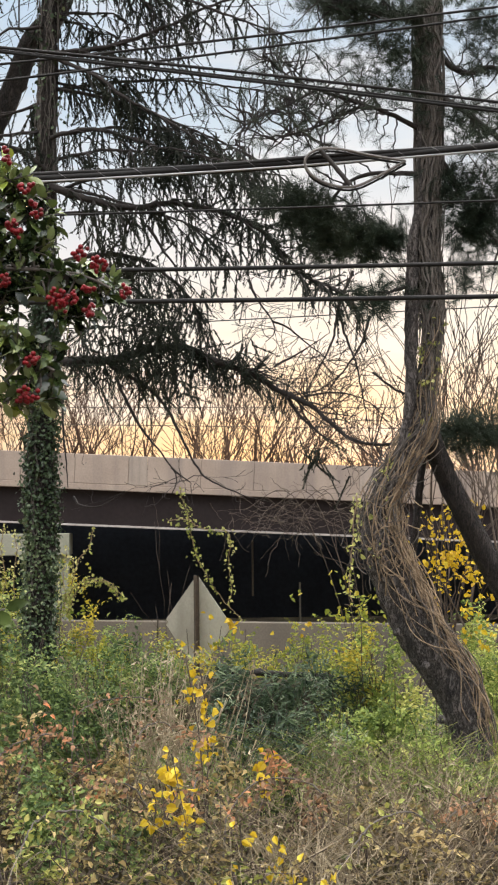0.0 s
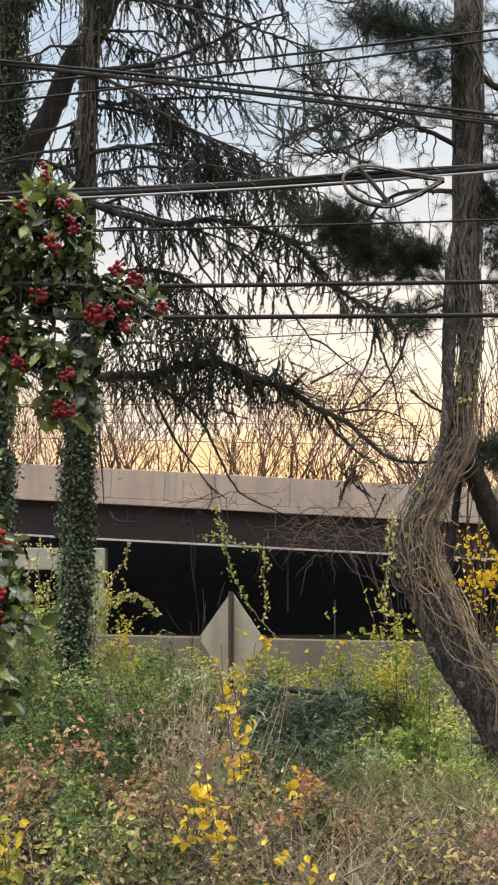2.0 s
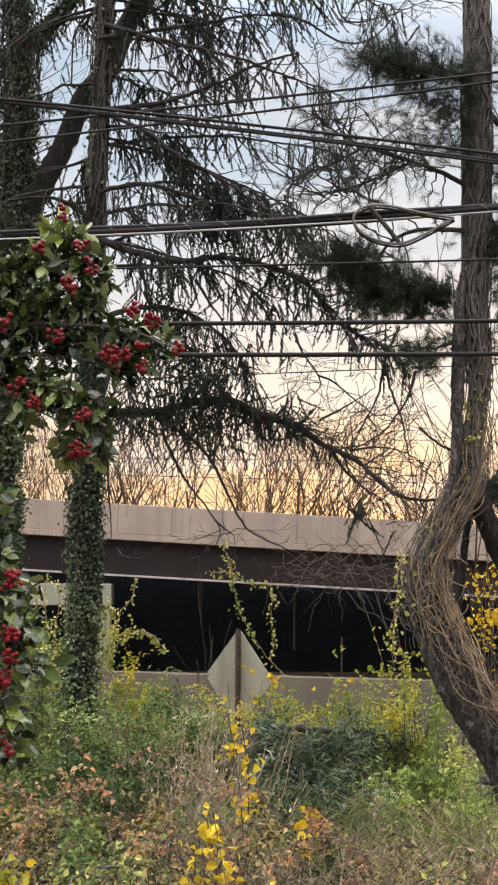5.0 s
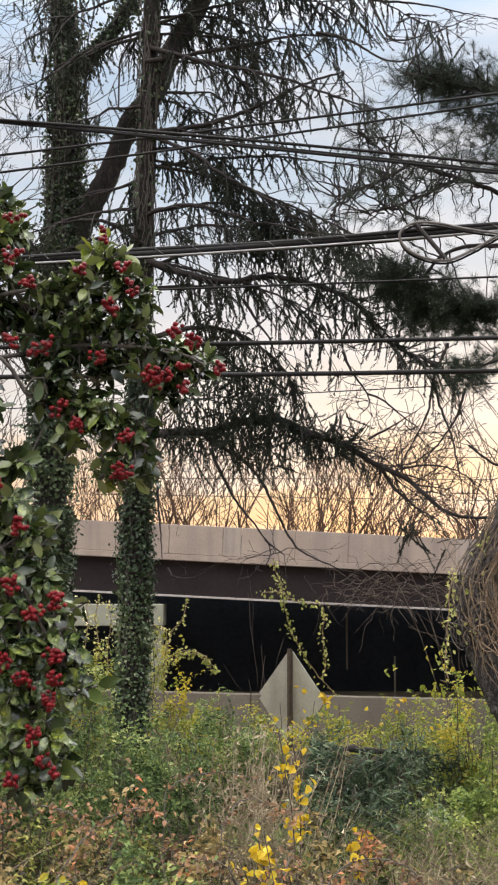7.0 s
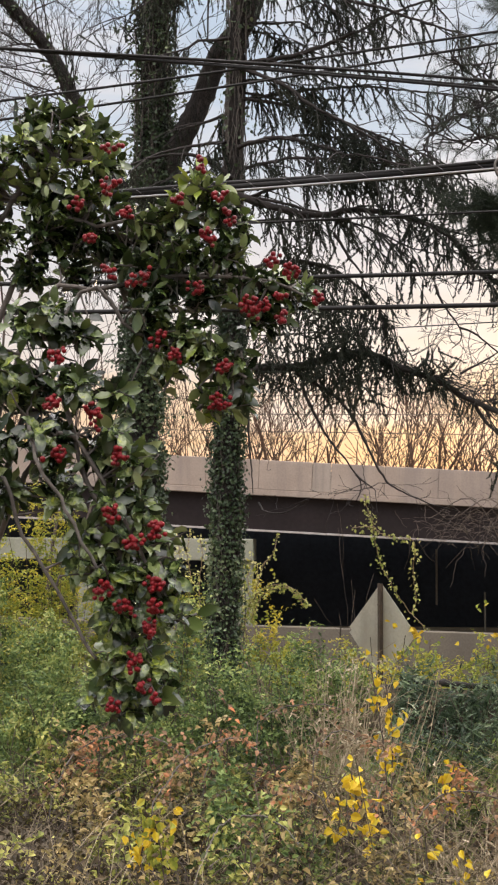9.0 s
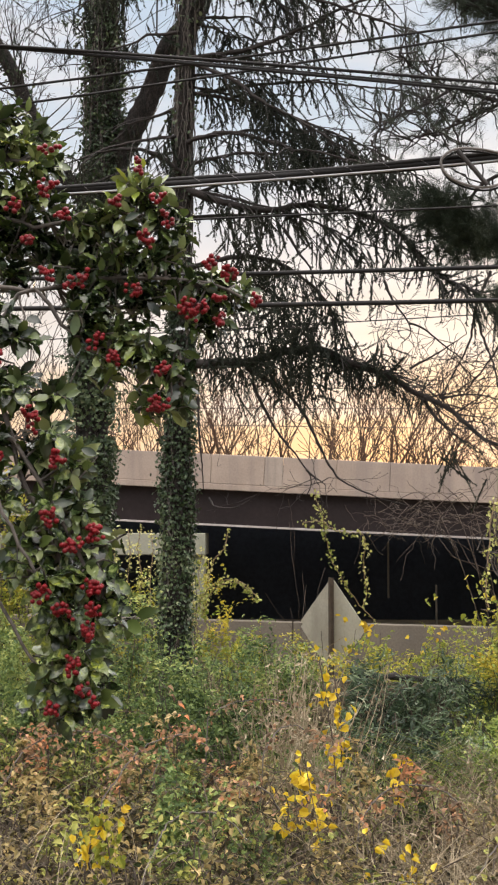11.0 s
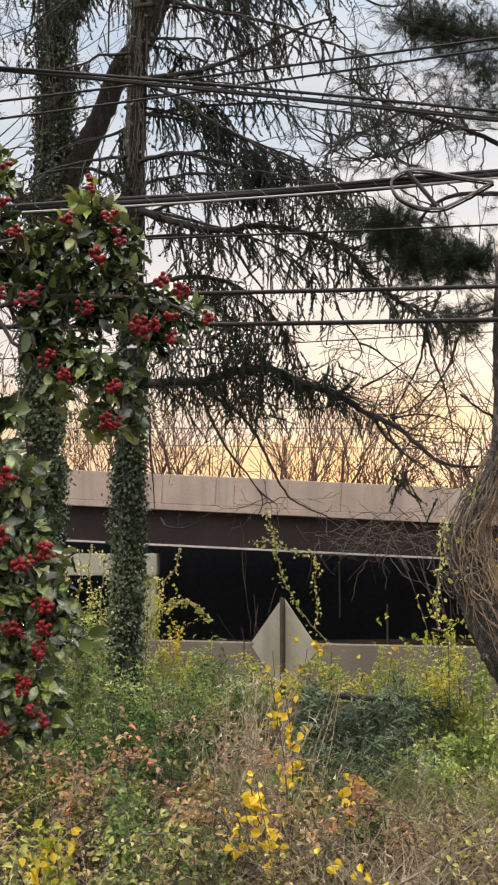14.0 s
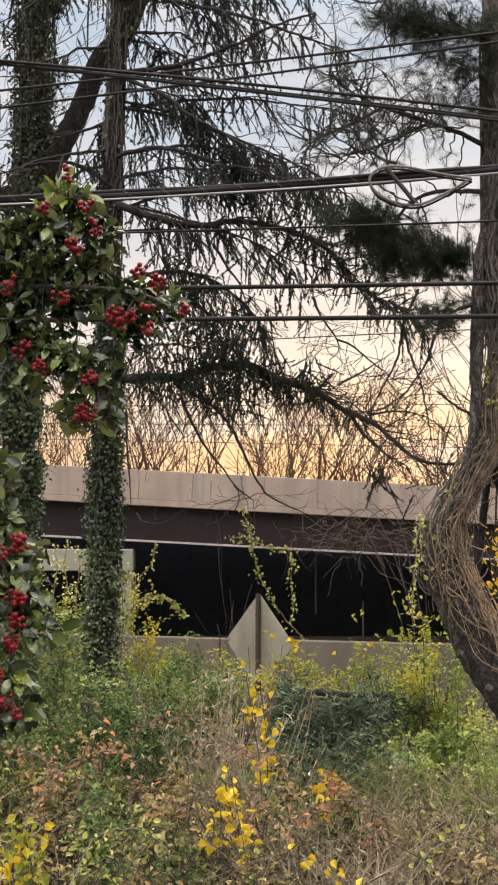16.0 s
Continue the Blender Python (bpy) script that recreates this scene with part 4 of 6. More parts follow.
    for k in range(250):
        if k < 172:
            lo, face = level(rng.uniform(0.0, 1.75)), rng.normal(-2.60, 0.38)
        elif k < 228:
            lo, face = level(rng.uniform(1.2, 2.2)), rng.normal(-1.5, 1.0)
        else:
            lo, face = level(rng.uniform(2.0, 5.6)), rng.normal(-1.5, 0.9)
        n = min(len(trunk) - lo, int(rng.integers(8, 30)))
        idx = np.arange(lo, lo + n)
        loose = 0.85 if k < 172 else 1.0
        ang = face + loose * (np.linspace(0, rng.normal(0, 0.9), n) + wander(n, 0.75))
        out = rng.uniform(0.0, 0.02) + np.abs(wander(n, 0.05 if 172 <= k < 228 else (0.042 if k < 172 else 0.012)))
        q = trunk[idx] + (rad[idx] + out)[:, None] * (np.cos(ang)[:, None] * left[idx] + np.sin(ang)[:, None] * rear[idx])
        (vines if (k < 172 and rng.uniform() < 0.7) or (k < 228 and rng.uniform() < 0.3) else dark).append((q, taper(len(q), rng.uniform(0.0025, 0.0055), 0.002)))
    for k in range(90):
        i = level(rng.uniform(1.35, 2.25))
        p = trunk[i] + left[i] * rng.uniform(-0.14, 0.20) + np.array([0, -rad[i] * rng.uniform(0.6, 1.2), 0])
        turn = rng.uniform(0, 2 * np.pi) + np.linspace(0, rng.uniform(2, 5), 14)
        r = rng.uniform(0.02, 0.085)
        q = p + r * np.stack([np.cos(turn), 0.4 * np.sin(turn * 0.7), np.sin(turn)], -1) + np.linspace(0, 1, 14)[:, None] * rng.normal(0, 0.1, 3)
        (vines if rng.uniform() < 0.4 else dark).append((q, rng.uniform(0.0018, 0.0042)))
    own = np.random.default_rng(32)
    for k in range(90):
        lo = level(own.uniform(2.2, 6.2))
        idx = np.arange(lo, min(len(trunk), lo + own.integers(14, 60)))
        ang = own.normal(-1.5, 1.1) + np.cumsum(own.normal(0, 0.17, len(idx)))
        out = 0.004 + own.uniform(0, 0.035) * np.abs(np.sin(np.linspace(own.uniform(0, 3), own.uniform(3, 9), len(idx))))
        q = trunk[idx] + (rad[idx] + out)[:, None] * (np.cos(ang)[:, None] * left[idx] + np.sin(ang)[:, None] * rear[idx])
        dark.append((q, own.uniform(0.004, 0.012)))
    vines, dark = ([r for r in lot if np.linalg.norm(np.diff(r[0], axis=0), axis=1).max() < 0.10] for lot in (vines, dark))
    wood("dry_vine_tangle", vines, VINE, t, 4, "straw-brown dry vines")
    wood("old_vine_tangle", dark, VINE_DARK, t, 4, "dark brown vines")
    n = 170
    i = np.array([level(z) for z in rng.uniform(1.4, 3.3, n)])
    i[:55] = np.argmin(np.abs(trunk[:, 2] - 2.86)) + rng.integers(-3, 4, 55)
    at = trunk[i] + unit(rng.normal(size=(n, 3)) + np.array([-0.7, -0.7, 0])) * (rad[i] + 0.03)[:, None]
    foliage("vine_foliage", blade(0.8), at, rng, 0.045, VINELEAF, t, "few yellow-green vine leaves")
    # limbs
    guided = [
        ([(2.063, 10.00, 5.532), (1.754, 9.90, 5.555), (1.439, 9.80, 5.567), (1.132, 9.70, 5.599)], 0.04, 0.012),
        ([(2.040, 10.00, 4.677), (1.785, 9.90, 4.769), (1.535, 9.80, 4.825), (1.332, 9.70, 4.846), (0.989, 9.60, 4.943), (0.756, 9.50, 5.092)], 0.022, 0.006),
        ([(1.514, 9.80, 4.812), (1.288, 9.70, 4.676), (1.088, 9.60, 4.568), (0.852, 9.50, 4.474)], 0.014, 0.005),
        ([(1.159, 9.65, 4.878), (0.904, 9.60, 4.733), (0.650, 9.50, 4.591), (0.562, 9.40, 4.422)], 0.012, 0.005),
        ([(2.056, 10.00, 4.350), (1.796, 10.00, 4.357), (1.580, 10.00, 4.350), (1.421, 10.10, 4.284), (1.302, 10.20, 4.132)], 0.022, 0.010),
        ([(2.123, 10.00, 4.481), (2.271, 10.00, 4.265), (2.439, 10.00, 3.984), (2.652, 10.00, 3.747)], 0.032, 0.012),
        ([(2.110, 10.00, 4.962), (2.302, 9.90, 4.823), (2.532, 9.80, 4.602), (2.801, 9.70, 4.490)], 0.032, 0.012),
        ([(2.094, 10.00, 5.313), (2.331, 10.00, 5.140), (2.525, 9.90, 5.153), (2.799, 9.80, 5.035)], 0.028, 0.012),
        ([(2.007, 10.00, 3.528), (1.764, 9.90, 3.446), (1.557, 9.80, 3.406)], 0.02, 0.006),
        ([(2.062, 10.20, 2.389), (2.259, 10.30, 2.439), (2.480, 10.30, 2.394), (2.861, 10.40, 2.311)], 0.02, 0.008),
        ([(1.585, 9.90, 2.832), (1.761, 9.95, 2.711), (1.919, 10.00, 2.652)], 0.008, 0.012),
    ]
    lines, fine = [], []
    for pts, r0, r1 in guided:
        c = curve(pts, 0.05, 0.003, rng)
        lines.append(c)
        wood("limb", [(c, taper(len(c), r0, r1))], LIMB_BARK, t, 7, "", 0.06, rng)
    tuft_at, tuft_d = [], []
    for k, many in ((1, 70), (2, 44), (3, 44), (6, 34), (7, 34), (4, 10), (0, 40), (5, 30)):
        c = lines[k]
        for _ in range(many):
            i = rng.integers(len(c) // 5, len(c))
            h = unit(np.gradient(c, axis=0)[i] + rng.normal(0, 0.7, 3) + np.array([0, 0, 0.1]))
            L = rng.uniform(0.12, 0.42)
            q = c[i] + h * L * np.linspace(0, 1, 6)[:, None] + rng.normal(0, 0.01, (6, 3))
            fine.append((q, taper(6, 0.008, 0.004)))
            tuft_at += [q[-1], q[3]]
            tuft_d += [unit(q[-1] - q[-2] + rng.normal(0, 0.02, 3)), unit(q[4] - q[3] + rng.normal(0, 0.02, 3))]
    wood("twig_spray", fine, LIMB_BARK, t, 3, "thin pine twigs")
    tuft = needle_twig(46, 0.72, 0.010, rng, 1.15, 0.02)
    ta, td = np.array(tuft_at), np.array(tuft_d)
    v, f = stamp(tuft, ta, td, around(rng, len(ta)), 0.105 * rng.uniform(0.7, 1.2, len(ta)))
    piece("needle_spray", mesh_data("needle_spray", v, f, PINE), t, "open tufts of thin needles", "stuff")
    clumps = [((1.062, 10.20, 4.130), 0.10, 55), ((1.278, 10.20, 3.978), 0.13, 90), ((1.561, 10.20, 3.914), 0.13, 90), ((1.780, 10.20, 3.871), 0.07, 30), ((1.342, 10.20, 3.825), 0.10, 50), ((1.625, 10.20, 3.783), 0.09, 40),
              ((1.313, 9.80, 5.594), 0.10, 26), ((1.539, 9.90, 5.551), 0.12, 36), ((1.798, 9.90, 5.577), 0.13, 36), ((1.751, 9.90, 5.315), 0.12, 24), ((2.293, 10.00, 4.265), 0.10, 45), ((2.440, 10.00, 4.006), 0.11, 50), ((2.574, 10.00, 4.181), 0.09, 40),
              ((2.259, 10.30, 2.417), 0.09, 50), ((2.479, 10.30, 2.372), 0.11, 70), ((2.701, 10.30, 2.393), 0.11, 60), ((1.556, 9.80, 3.343), 0.07, 22), ((2.425, 10.00, 5.450), 0.12, 22), ((2.524, 9.90, 5.109), 0.13, 26), ((2.257, 10.00, 3.529), 0.12, 24), ((2.340, 10.00, 5.626), 0.14, 24), ((2.574, 9.90, 5.415), 0.14, 24), ((2.344, 9.90, 4.759), 0.13, 44), ((2.573, 9.80, 4.516), 0.14, 50), ((2.433, 10.00, 3.659), 0.12, 22), ((1.787, 9.90, 4.925), 0.12, 14), ((1.878, 9.90, 5.187), 0.10, 16)]
    clumps += [((0.976, 10.20, 4.218), 0.08, 22), ((1.106, 10.20, 4.122), 0.10, 38), ((1.280, 10.20, 4.067), 0.10, 32), ((1.824, 10.20, 3.894), 0.06, 24), ((2.440, 10.00, 3.985), 0.10, 60), ((2.372, 10.00, 3.833), 0.07, 30), ((1.262, 9.90, 5.621), 0.09, 30), ((1.454, 9.90, 5.581), 0.09, 30), ((2.185, 10.00, 4.265), 0.07, 24)]
    clumps += [((1.596, 9.90, 5.387), 0.13, 16), ((1.806, 9.90, 5.235), 0.14, 18), ((1.486, 9.90, 5.148), 0.10, 10), ((1.790, 9.90, 5.540), 0.12, 16), ((1.864, 9.90, 4.952), 0.12, 14), ((1.642, 10.00, 3.345), 0.06, 20), ((1.750, 10.00, 3.473), 0.06, 16)]
    ca = np.vstack([np.array(c) + rng.normal(0, r * 0.9, (n * 2, 3)) * np.array([1.35, 1.0, 0.75]) for c, r, n in clumps])
    cd = unit(rng.normal(0, 0.8, (len(ca), 3)) + np.array([-0.2, -0.3, 0.25]))
    v, f = stamp(needle_twig(60, 0.72, 0.012, rng, 1.2, 0.02), ca, cd, around(rng, len(ca)), 0.11 * rng.uniform(0.7, 1.2, len(ca)))
    piece("dense_needle_spray", mesh_data("dense_needle_spray", v, f, PINE), t, "dense dark green needle clumps", "stuff")


build_pine()


# ---- bare saplings and the tangle before the bridge ----
def build_saplings():
    rng = np.random.default_rng(41)
    rows = [((3.794, 20.00, 0.294), 5.6), ((3.909, 18.00, 0.426), 5.0), ((4.612, 19.00, 0.350), 5.6), ((4.830, 18.00, 0.414), 5.2)]
    for p, h in rows:
        x, y = p[0], p[1]
        z = float(ground_height(x, y))
        t = thing("sapling", (x, y, z), "leafless young tree with fine upright twigs", "tree", "bare saplings by the cutting")
        out = []
        for k in range(2):
            grow(np.array([x + rng.normal(0, 0.08), y, z - 0.05]), np.array([rng.normal(0, 0.14), rng.normal(0, 0.1), 1]), h * 0.55, 0.026, 2, rng, out, 0.6, 0.25, 0.16, (4, 6), 0.0045)
        wood("trunk", out[:1], TWIG, t, 6)
        wood("crown", out[1:], TWIG, t, 3, "fine leafless twigs")
    for p in ((2.815, 13.40, 1.309), (3.093, 13.80, 1.296), (3.155, 13.20, 1.311), (3.542, 13.60, 1.297)):
        x, y = p[0], p[1]
        z = float(ground_height(x, y))
        t = thing("sapling", (x, y, z), "leafless young tree with upright branches", "tree", "bare saplings by the cutting")
        out = []
        for k in range(1):
            grow(np.array([x + rng.normal(0, 0.06), y, z - 0.05]), np.array([rng.normal(0.08, 0.12), rng.normal(0, 0.1), 1]), 3.5, 0.022, 3, rng, out, 0.5, 0.25, 0.15, (2, 5), 0.0045)
        wood("trunk", out[:1], TWIG, t, 6)
        wood("crown", out[1:], TWIG, t, 3, "fine leafless twigs")
    for p in ((-5.586, 21.00, 0.691), (-4.658, 23.00, 0.604)):
        x, y = p[0], p[1]
        z = float(ground_height(x, y))
        t = thing("sapling", (x, y, z), "tall leafless tree with fine twigs", "tree", "bare saplings by the cutting")
        out = []
        for k in range(2):
            grow(np.array([x + rng.normal(0, 0.2), y, z + 4.4]), np.array([rng.normal(0, 0.12), rng.normal(0, 0.1), 1]), 5.0, 0.045, 4, rng, out, 0.7, 0.15, 0.10, (3, 5), 0.006)
        fork = out[0][0][0]
        wood("trunk", [(curve([(x, y, z - 0.05), ((x + fork[0]) / 2, y, z + 2.3), tuple(fork)], 0.2), 0.05)], TWIG, t, 6)
        wood("crown", out, TWIG, t, 3, "fine leafless twigs")
    for p in ((0.22, 17.00, 1.30),):
        x, y = p[0], p[1]
        z = float(ground_height(x, y))
        t = thing("dead_shrub", (x, y, z), "small dead grey shrub before the dark underpass", "shrub", "dead shrubs")
        out = []
        for k in range(2):
            grow(np.array([x + rng.normal(0, 0.1), y, z - 0.05]), np.array([rng.normal(0, 0.12), rng.normal(0, 0.1), 1]), (p[2] - z) * rng.uniform(0.75, 0.95), 0.008, 2, rng, out, 0.40, 0.2, 0.16, (2, 4), 0.0025)
        wood("stem_clump", out, TWIG, t, 3)
    # arching dead brambles
    c = np.array((1.465, 13.80, 1.820))
    t = thing("dead_thicket", (c[0], c[1], float(ground_height(c[0], c[1]))), "tangle of arching leafless grey twigs", "shrub")
    out = []
    for _ in range(140):
        p = c + rng.normal(0, 1, 3) * np.array([0.40, 0.3, 0.10])
        a = rng.normal(0, 0.45)
        L = rng.uniform(0.15, 0.5)
        s = np.linspace(0, 1, 9)[:, None]
        h = unit(np.array([rng.normal(0, 1), rng.normal(0, 0.5), rng.normal(0.2, 0.5)]))
        q = p + h * L * s + np.array([0, 0, -1.0]) * L * 0.9 * s**2 * abs(a) + np.cumsum(rng.normal(0, 0.012, (9, 3)), 0)
        out.append((q, taper(9, rng.uniform(0.0022, 0.0046), 0.0015)))
    base = np.array([c[0] + 0.7, c[1], float(ground_height(c[0] + 0.7, c[1]))])
    for k in range(3):
        out.append((curve([base + rng.normal(0, 0.1, 3) * (1, 1, 0), base + (-0.1 - 0.1 * k, 0, 1.3), c + (0.3 - 0.2 * k, 0, 0.2), c + (-0.1 - 0.25 * k, 0, 0.05)], 0.08), 0.0045))
    for q in out:
        wood("cane", [q], TWIG, t, 4)


build_saplings()


# ---- overhead cables ----
def build_cables():
    def line(a, b, sag, radius, mat, name="overhead_cable", label="thin black overhead cable"):
        a, b = np.array(a), np.array(b)
        d = (b - a) / (b[0] - a[0])
        xs = np.linspace(-9, 9, 60)
        q = a + d * (xs - a[0])[:, None]
        q[:, 2] -= sag * ((xs - a[0]) * (b[0] - xs))
        v, f = tubes([(q, radius)], 8)
        ob = tagged(new(name, mesh_data(name, v, f, mat, True)), label, "cable", "overhead cables")
        return ob, q

    line((-0.824, 7.00, 4.209), (1.815, 7.00, 3.951), -0.006, 0.0085, CABLE, label="black overhead cable crossing the others")
    line((-0.826, 7.02, 4.199), (1.820, 7.02, 3.918), -0.003, 0.0085, CABLE)
    line((-0.828, 7.01, 4.189), (1.820, 7.01, 3.902), -0.003, 0.008, CABLE)
    line((-0.893, 7.60, 4.327), (1.983, 7.60, 4.712), 0.004, 0.0078, CABLE)
    line((-0.915, 7.80, 4.299), (2.035, 7.80, 4.740), 0.004, 0.0078, CABLE)
    line((-0.552, 7.30, 3.393), (1.882, 7.30, 3.492), 0.002, 0.006, CABLE)
    line((-0.275, 7.20, 3.072), (1.849, 7.20, 3.121), 0.002, 0.012, CABLE, label="black overhead cable over the bank")
    line((-0.125, 7.20, 2.904), (1.845, 7.20, 2.937), 0.002, 0.013, CABLE, label="black overhead cable over the bank")
    line((0.219, 24.00, 5.345), (3.159, 24.00, 5.503), 0.0, 0.010, CABLE)
    for z0, z1 in ((6.182, 6.163), (5.558, 5.448), (6.850, 6.921)):
        line((-3.691, 50.00, z0), (3.385, 50.00, z1), 0.0, 0.014, TWIG, label="far thin line wire")
    # lashed bundle with a slack loop
    a, b = np.array((-0.686, 7.10, 3.536)), np.array((1.836, 7.10, 3.738))
    t = thing("cable_bundle", tuple(a), "thick lashed bundle of black cables with pale strand and slack loop", "cable")
    d = (b - a) / (b[0] - a[0])
    xs = np.linspace(-9, 9, 140)
    core = a + d * (xs - a[0])[:, None]
    core[:, 2] -= 0.008 * (xs - a[0]) * (b[0] - xs)
    for k, (dy, dz, r) in enumerate(((0.0, 0.004, 0.018), (0.014, -0.010, 0.013), (-0.006, 0.020, 0.012))):
        wav = np.stack([0 * xs, dy + 0.004 * np.sin(3 * xs + k), dz + 0.004 * np.sin(4.1 * xs + 2 * k)], -1)
        wood("cable", [(core + wav, r)], CABLE, t, 8)
    wood("strand", [(core + np.array([0, -0.014, -0.019]), 0.006)], STRAND, t, 6, "pale galvanised strand")
    ang = np.linspace(0, 30 * 2 * np.pi, 900)
    lx = np.linspace(-3, 3, 900)
    lash = np.stack([lx, np.interp(lx, core[:, 0], core[:, 1]) + 0.026 * np.cos(ang), np.interp(lx, core[:, 0], core[:, 2]) + 0.026 * np.sin(ang) + 0.002], -1)
    wood("lashing_wire", [(lash, 0.0007)], STRAND, t, 3)
    loop = curve([(1.319, 7.05, 3.641), (1.142, 7.05, 3.667), (0.961, 7.05, 3.702), (0.838, 7.04, 3.692), (0.777, 7.04, 3.633), (0.813, 7.04, 3.557), (0.912, 7.04, 3.506), (1.032, 7.04, 3.495), (1.156, 7.05, 3.548), (1.319, 7.05, 3.641)], 0.012)
    wood("slack_loop", [(loop, 0.0075)], LOOP_CABLE, t, 8, "grey teardrop loop of spare cable")
    wood("slack_loop", [(loop + np.array([0.004, 0.012, -0.013]), 0.006)], CABLE, t, 8, "second dark turn of the loop")
    bar = curve([(0.861, 7.03, 3.689), (0.933, 7.03, 3.605), (1.016, 7.03, 3.502)], 0.02)
    wood("storage_bracket", [(bar, 0.014)], BRACKET, t, 6, "dark bracket across the loop")


build_cables()


# ---- road sign seen from behind ----
def build_sign():
    top = Vector((0.422, 15.00, 1.182))
    c = top - Vector((0, 0, 0.54))
    t = thing("road_sign", (c.x, c.y, float(ground_height(c.x, c.y))), "back of a bare aluminium diamond road sign on a rusty post", "sign")
    turn = Matrix.Translation(c) @ Matrix.Rotation(radians(-48), 4, "Z") @ Matrix.Rotation(radians(45), 4, "Y")
    bm = box(-0.381, 0.381, -0.002, 0.002, -0.381, 0.381)
    bmesh.ops.bevel(bm, geom=[e for e in bm.edges if abs(e.verts[0].co.y - e.verts[1].co.y) > 0.003], offset=0.045, segments=4, affect="EDGES")
    bm.transform(turn)
    part("panel", bm, SIGN_BACK, t, "dull grey diamond panel")
    # hat-section post
    side = Matrix.Translation(c) @ Matrix.Rotation(radians(-48), 4, "Z")
    bm = bmesh.new()
    prof = [(-0.036, -0.004), (-0.020, -0.004), (-0.014, -0.034), (0.014, -0.034), (0.020, -0.004), (0.036, -0.004), (0.036, -0.008), (0.023, -0.008), (0.017, -0.038), (-0.017, -0.038), (-0.023, -0.008), (-0.036, -0.008)]
    lo = [bm.verts.new((x, y, -1.75)) for x, y in prof]
    hi = [bm.verts.new((x, y, 0.53)) for x, y in prof]
    for i in range(len(prof)):
        j = (i + 1) % len(prof)
        bm.faces.new((lo[i], lo[j], hi[j], hi[i]))
    bm.faces.new(hi)
    bm.transform(side)
    part("post", bm, SIGN_POST, t, "dark rusty channel post")
    for z in (0.3, -0.3):
        bm = bmesh.new()
        bmesh.ops.create_cone(bm, cap_ends=True, segments=8, radius1=0.012, radius2=0.012, depth=0.012, matrix=side @ Matrix.Translation((0, -0.044, z)) @ Matrix.Rotation(radians(90), 4, "X"))
        part("bolt", bm, SIGN_POST, t)


build_sign()


# ---- creepers hanging before the bridge ----
def build_creepers():
    rng = np.random.default_rng(51)
    for pts, n in (
        ([(0.201, 13.00, 2.092), (0.236, 13.20, 1.955), (0.298, 13.50, 1.826), (0.331, 14.00, 1.639), (0.405, 14.20, 1.373), (0.494, 14.40, 1.219), (0.621, 14.60, 1.012), (0.752, 14.70, 0.842), (0.910, 14.80, 0.681)], 130),
        ([(0.096, 13.60, 1.773), (0.290, 13.70, 1.783), (0.395, 13.80, 1.702), (0.572, 13.90, 1.666), (0.728, 14.00, 1.630), (0.735, 14.30, 1.308), (0.779, 14.60, 1.028), (0.746, 14.70, 0.884)], 110),
        ([(1.424, 9.70, 1.907), (1.392, 9.70, 1.643), (1.373, 9.70, 1.421), (1.358, 9.70, 1.259), (1.373, 9.70, 1.158)], 75),
        ([(-0.928, 13.80, 0.829), (-0.826, 13.70, 1.059), (-0.692, 13.60, 1.163), (-0.541, 13.60, 1.161), (-0.440, 13.60, 1.070), (-0.401, 13.60, 0.991)], 110),
        ([(-1.038, 13.80, 0.772), (-0.890, 13.70, 1.061), (-0.687, 13.60, 1.201), (-0.490, 13.60, 1.158), (-0.366, 13.60, 1.025)], 90),
        ([(-1.825, 13.90, 1.708), (-1.846, 13.90, 1.505), (-1.809, 13.90, 1.275), (-1.829, 13.90, 0.988)], 78),
        ([(-1.697, 13.90, 1.708), (-1.671, 13.90, 1.449), (-1.703, 13.90, 1.190), (-1.666, 13.90, 0.932)], 76),
        ([(-1.574, 13.90, 1.709), (-1.590, 13.90, 1.478), (-1.553, 13.90, 1.219), (-1.573, 13.90, 0.961)], 78),
        ([(-1.464, 13.90, 1.692), (-1.438, 13.90, 1.450), (-1.471, 13.90, 1.162), (-1.445, 13.90, 0.876)], 72),
        ([(-1.965, 13.90, 1.678), (-1.939, 13.90, 1.447), (-1.970, 13.90, 1.102)], 60),
        ([(-0.959, 14.20, 1.451), (-0.992, 14.20, 1.205), (-0.966, 14.20, 0.972), (-1.011, 14.20, 0.739), (-0.986, 14.20, 0.565)], 120),
        ([(-0.888, 14.20, 1.380), (-0.898, 14.20, 1.147), (-0.931, 14.20, 0.914), (-0.904, 14.20, 0.623)], 100),
        ([(-1.060, 14.30, 1.378), (-1.069, 14.30, 1.143), (-1.043, 14.30, 0.849), (-1.076, 14.30, 0.615)], 110),
        ([(-0.666, 13.90, 1.706), (-0.695, 13.90, 1.534), (-0.809, 13.90, 1.392), (-0.878, 13.90, 1.164)], 40),
    ):
        c = curve(pts, 0.03, 0.004, rng)
        t = thing("creeper", tuple(c[-1]), "hanging creeper with small yellow-green leaves", "vine", "hanging creepers")
        wood("stem", [(c, 0.005)], VINE, t, 4)
        i = rng.integers(0, len(c), n)
        foliage("foliage", blade(0.75), c[i] + rng.normal(0, 0.022, (n, 3)), rng, 0.038 if n > 80 else 0.034, VINELEAF, t, droop=0.4)


build_creepers()


# ---- shrubs, brambles and dry stalks on the bank ----
LEAF, WIDE, LONG = small_blade(0.5, 0.16), blade(0.60, 0.20, 0.32), small_blade(0.20, 0.08)


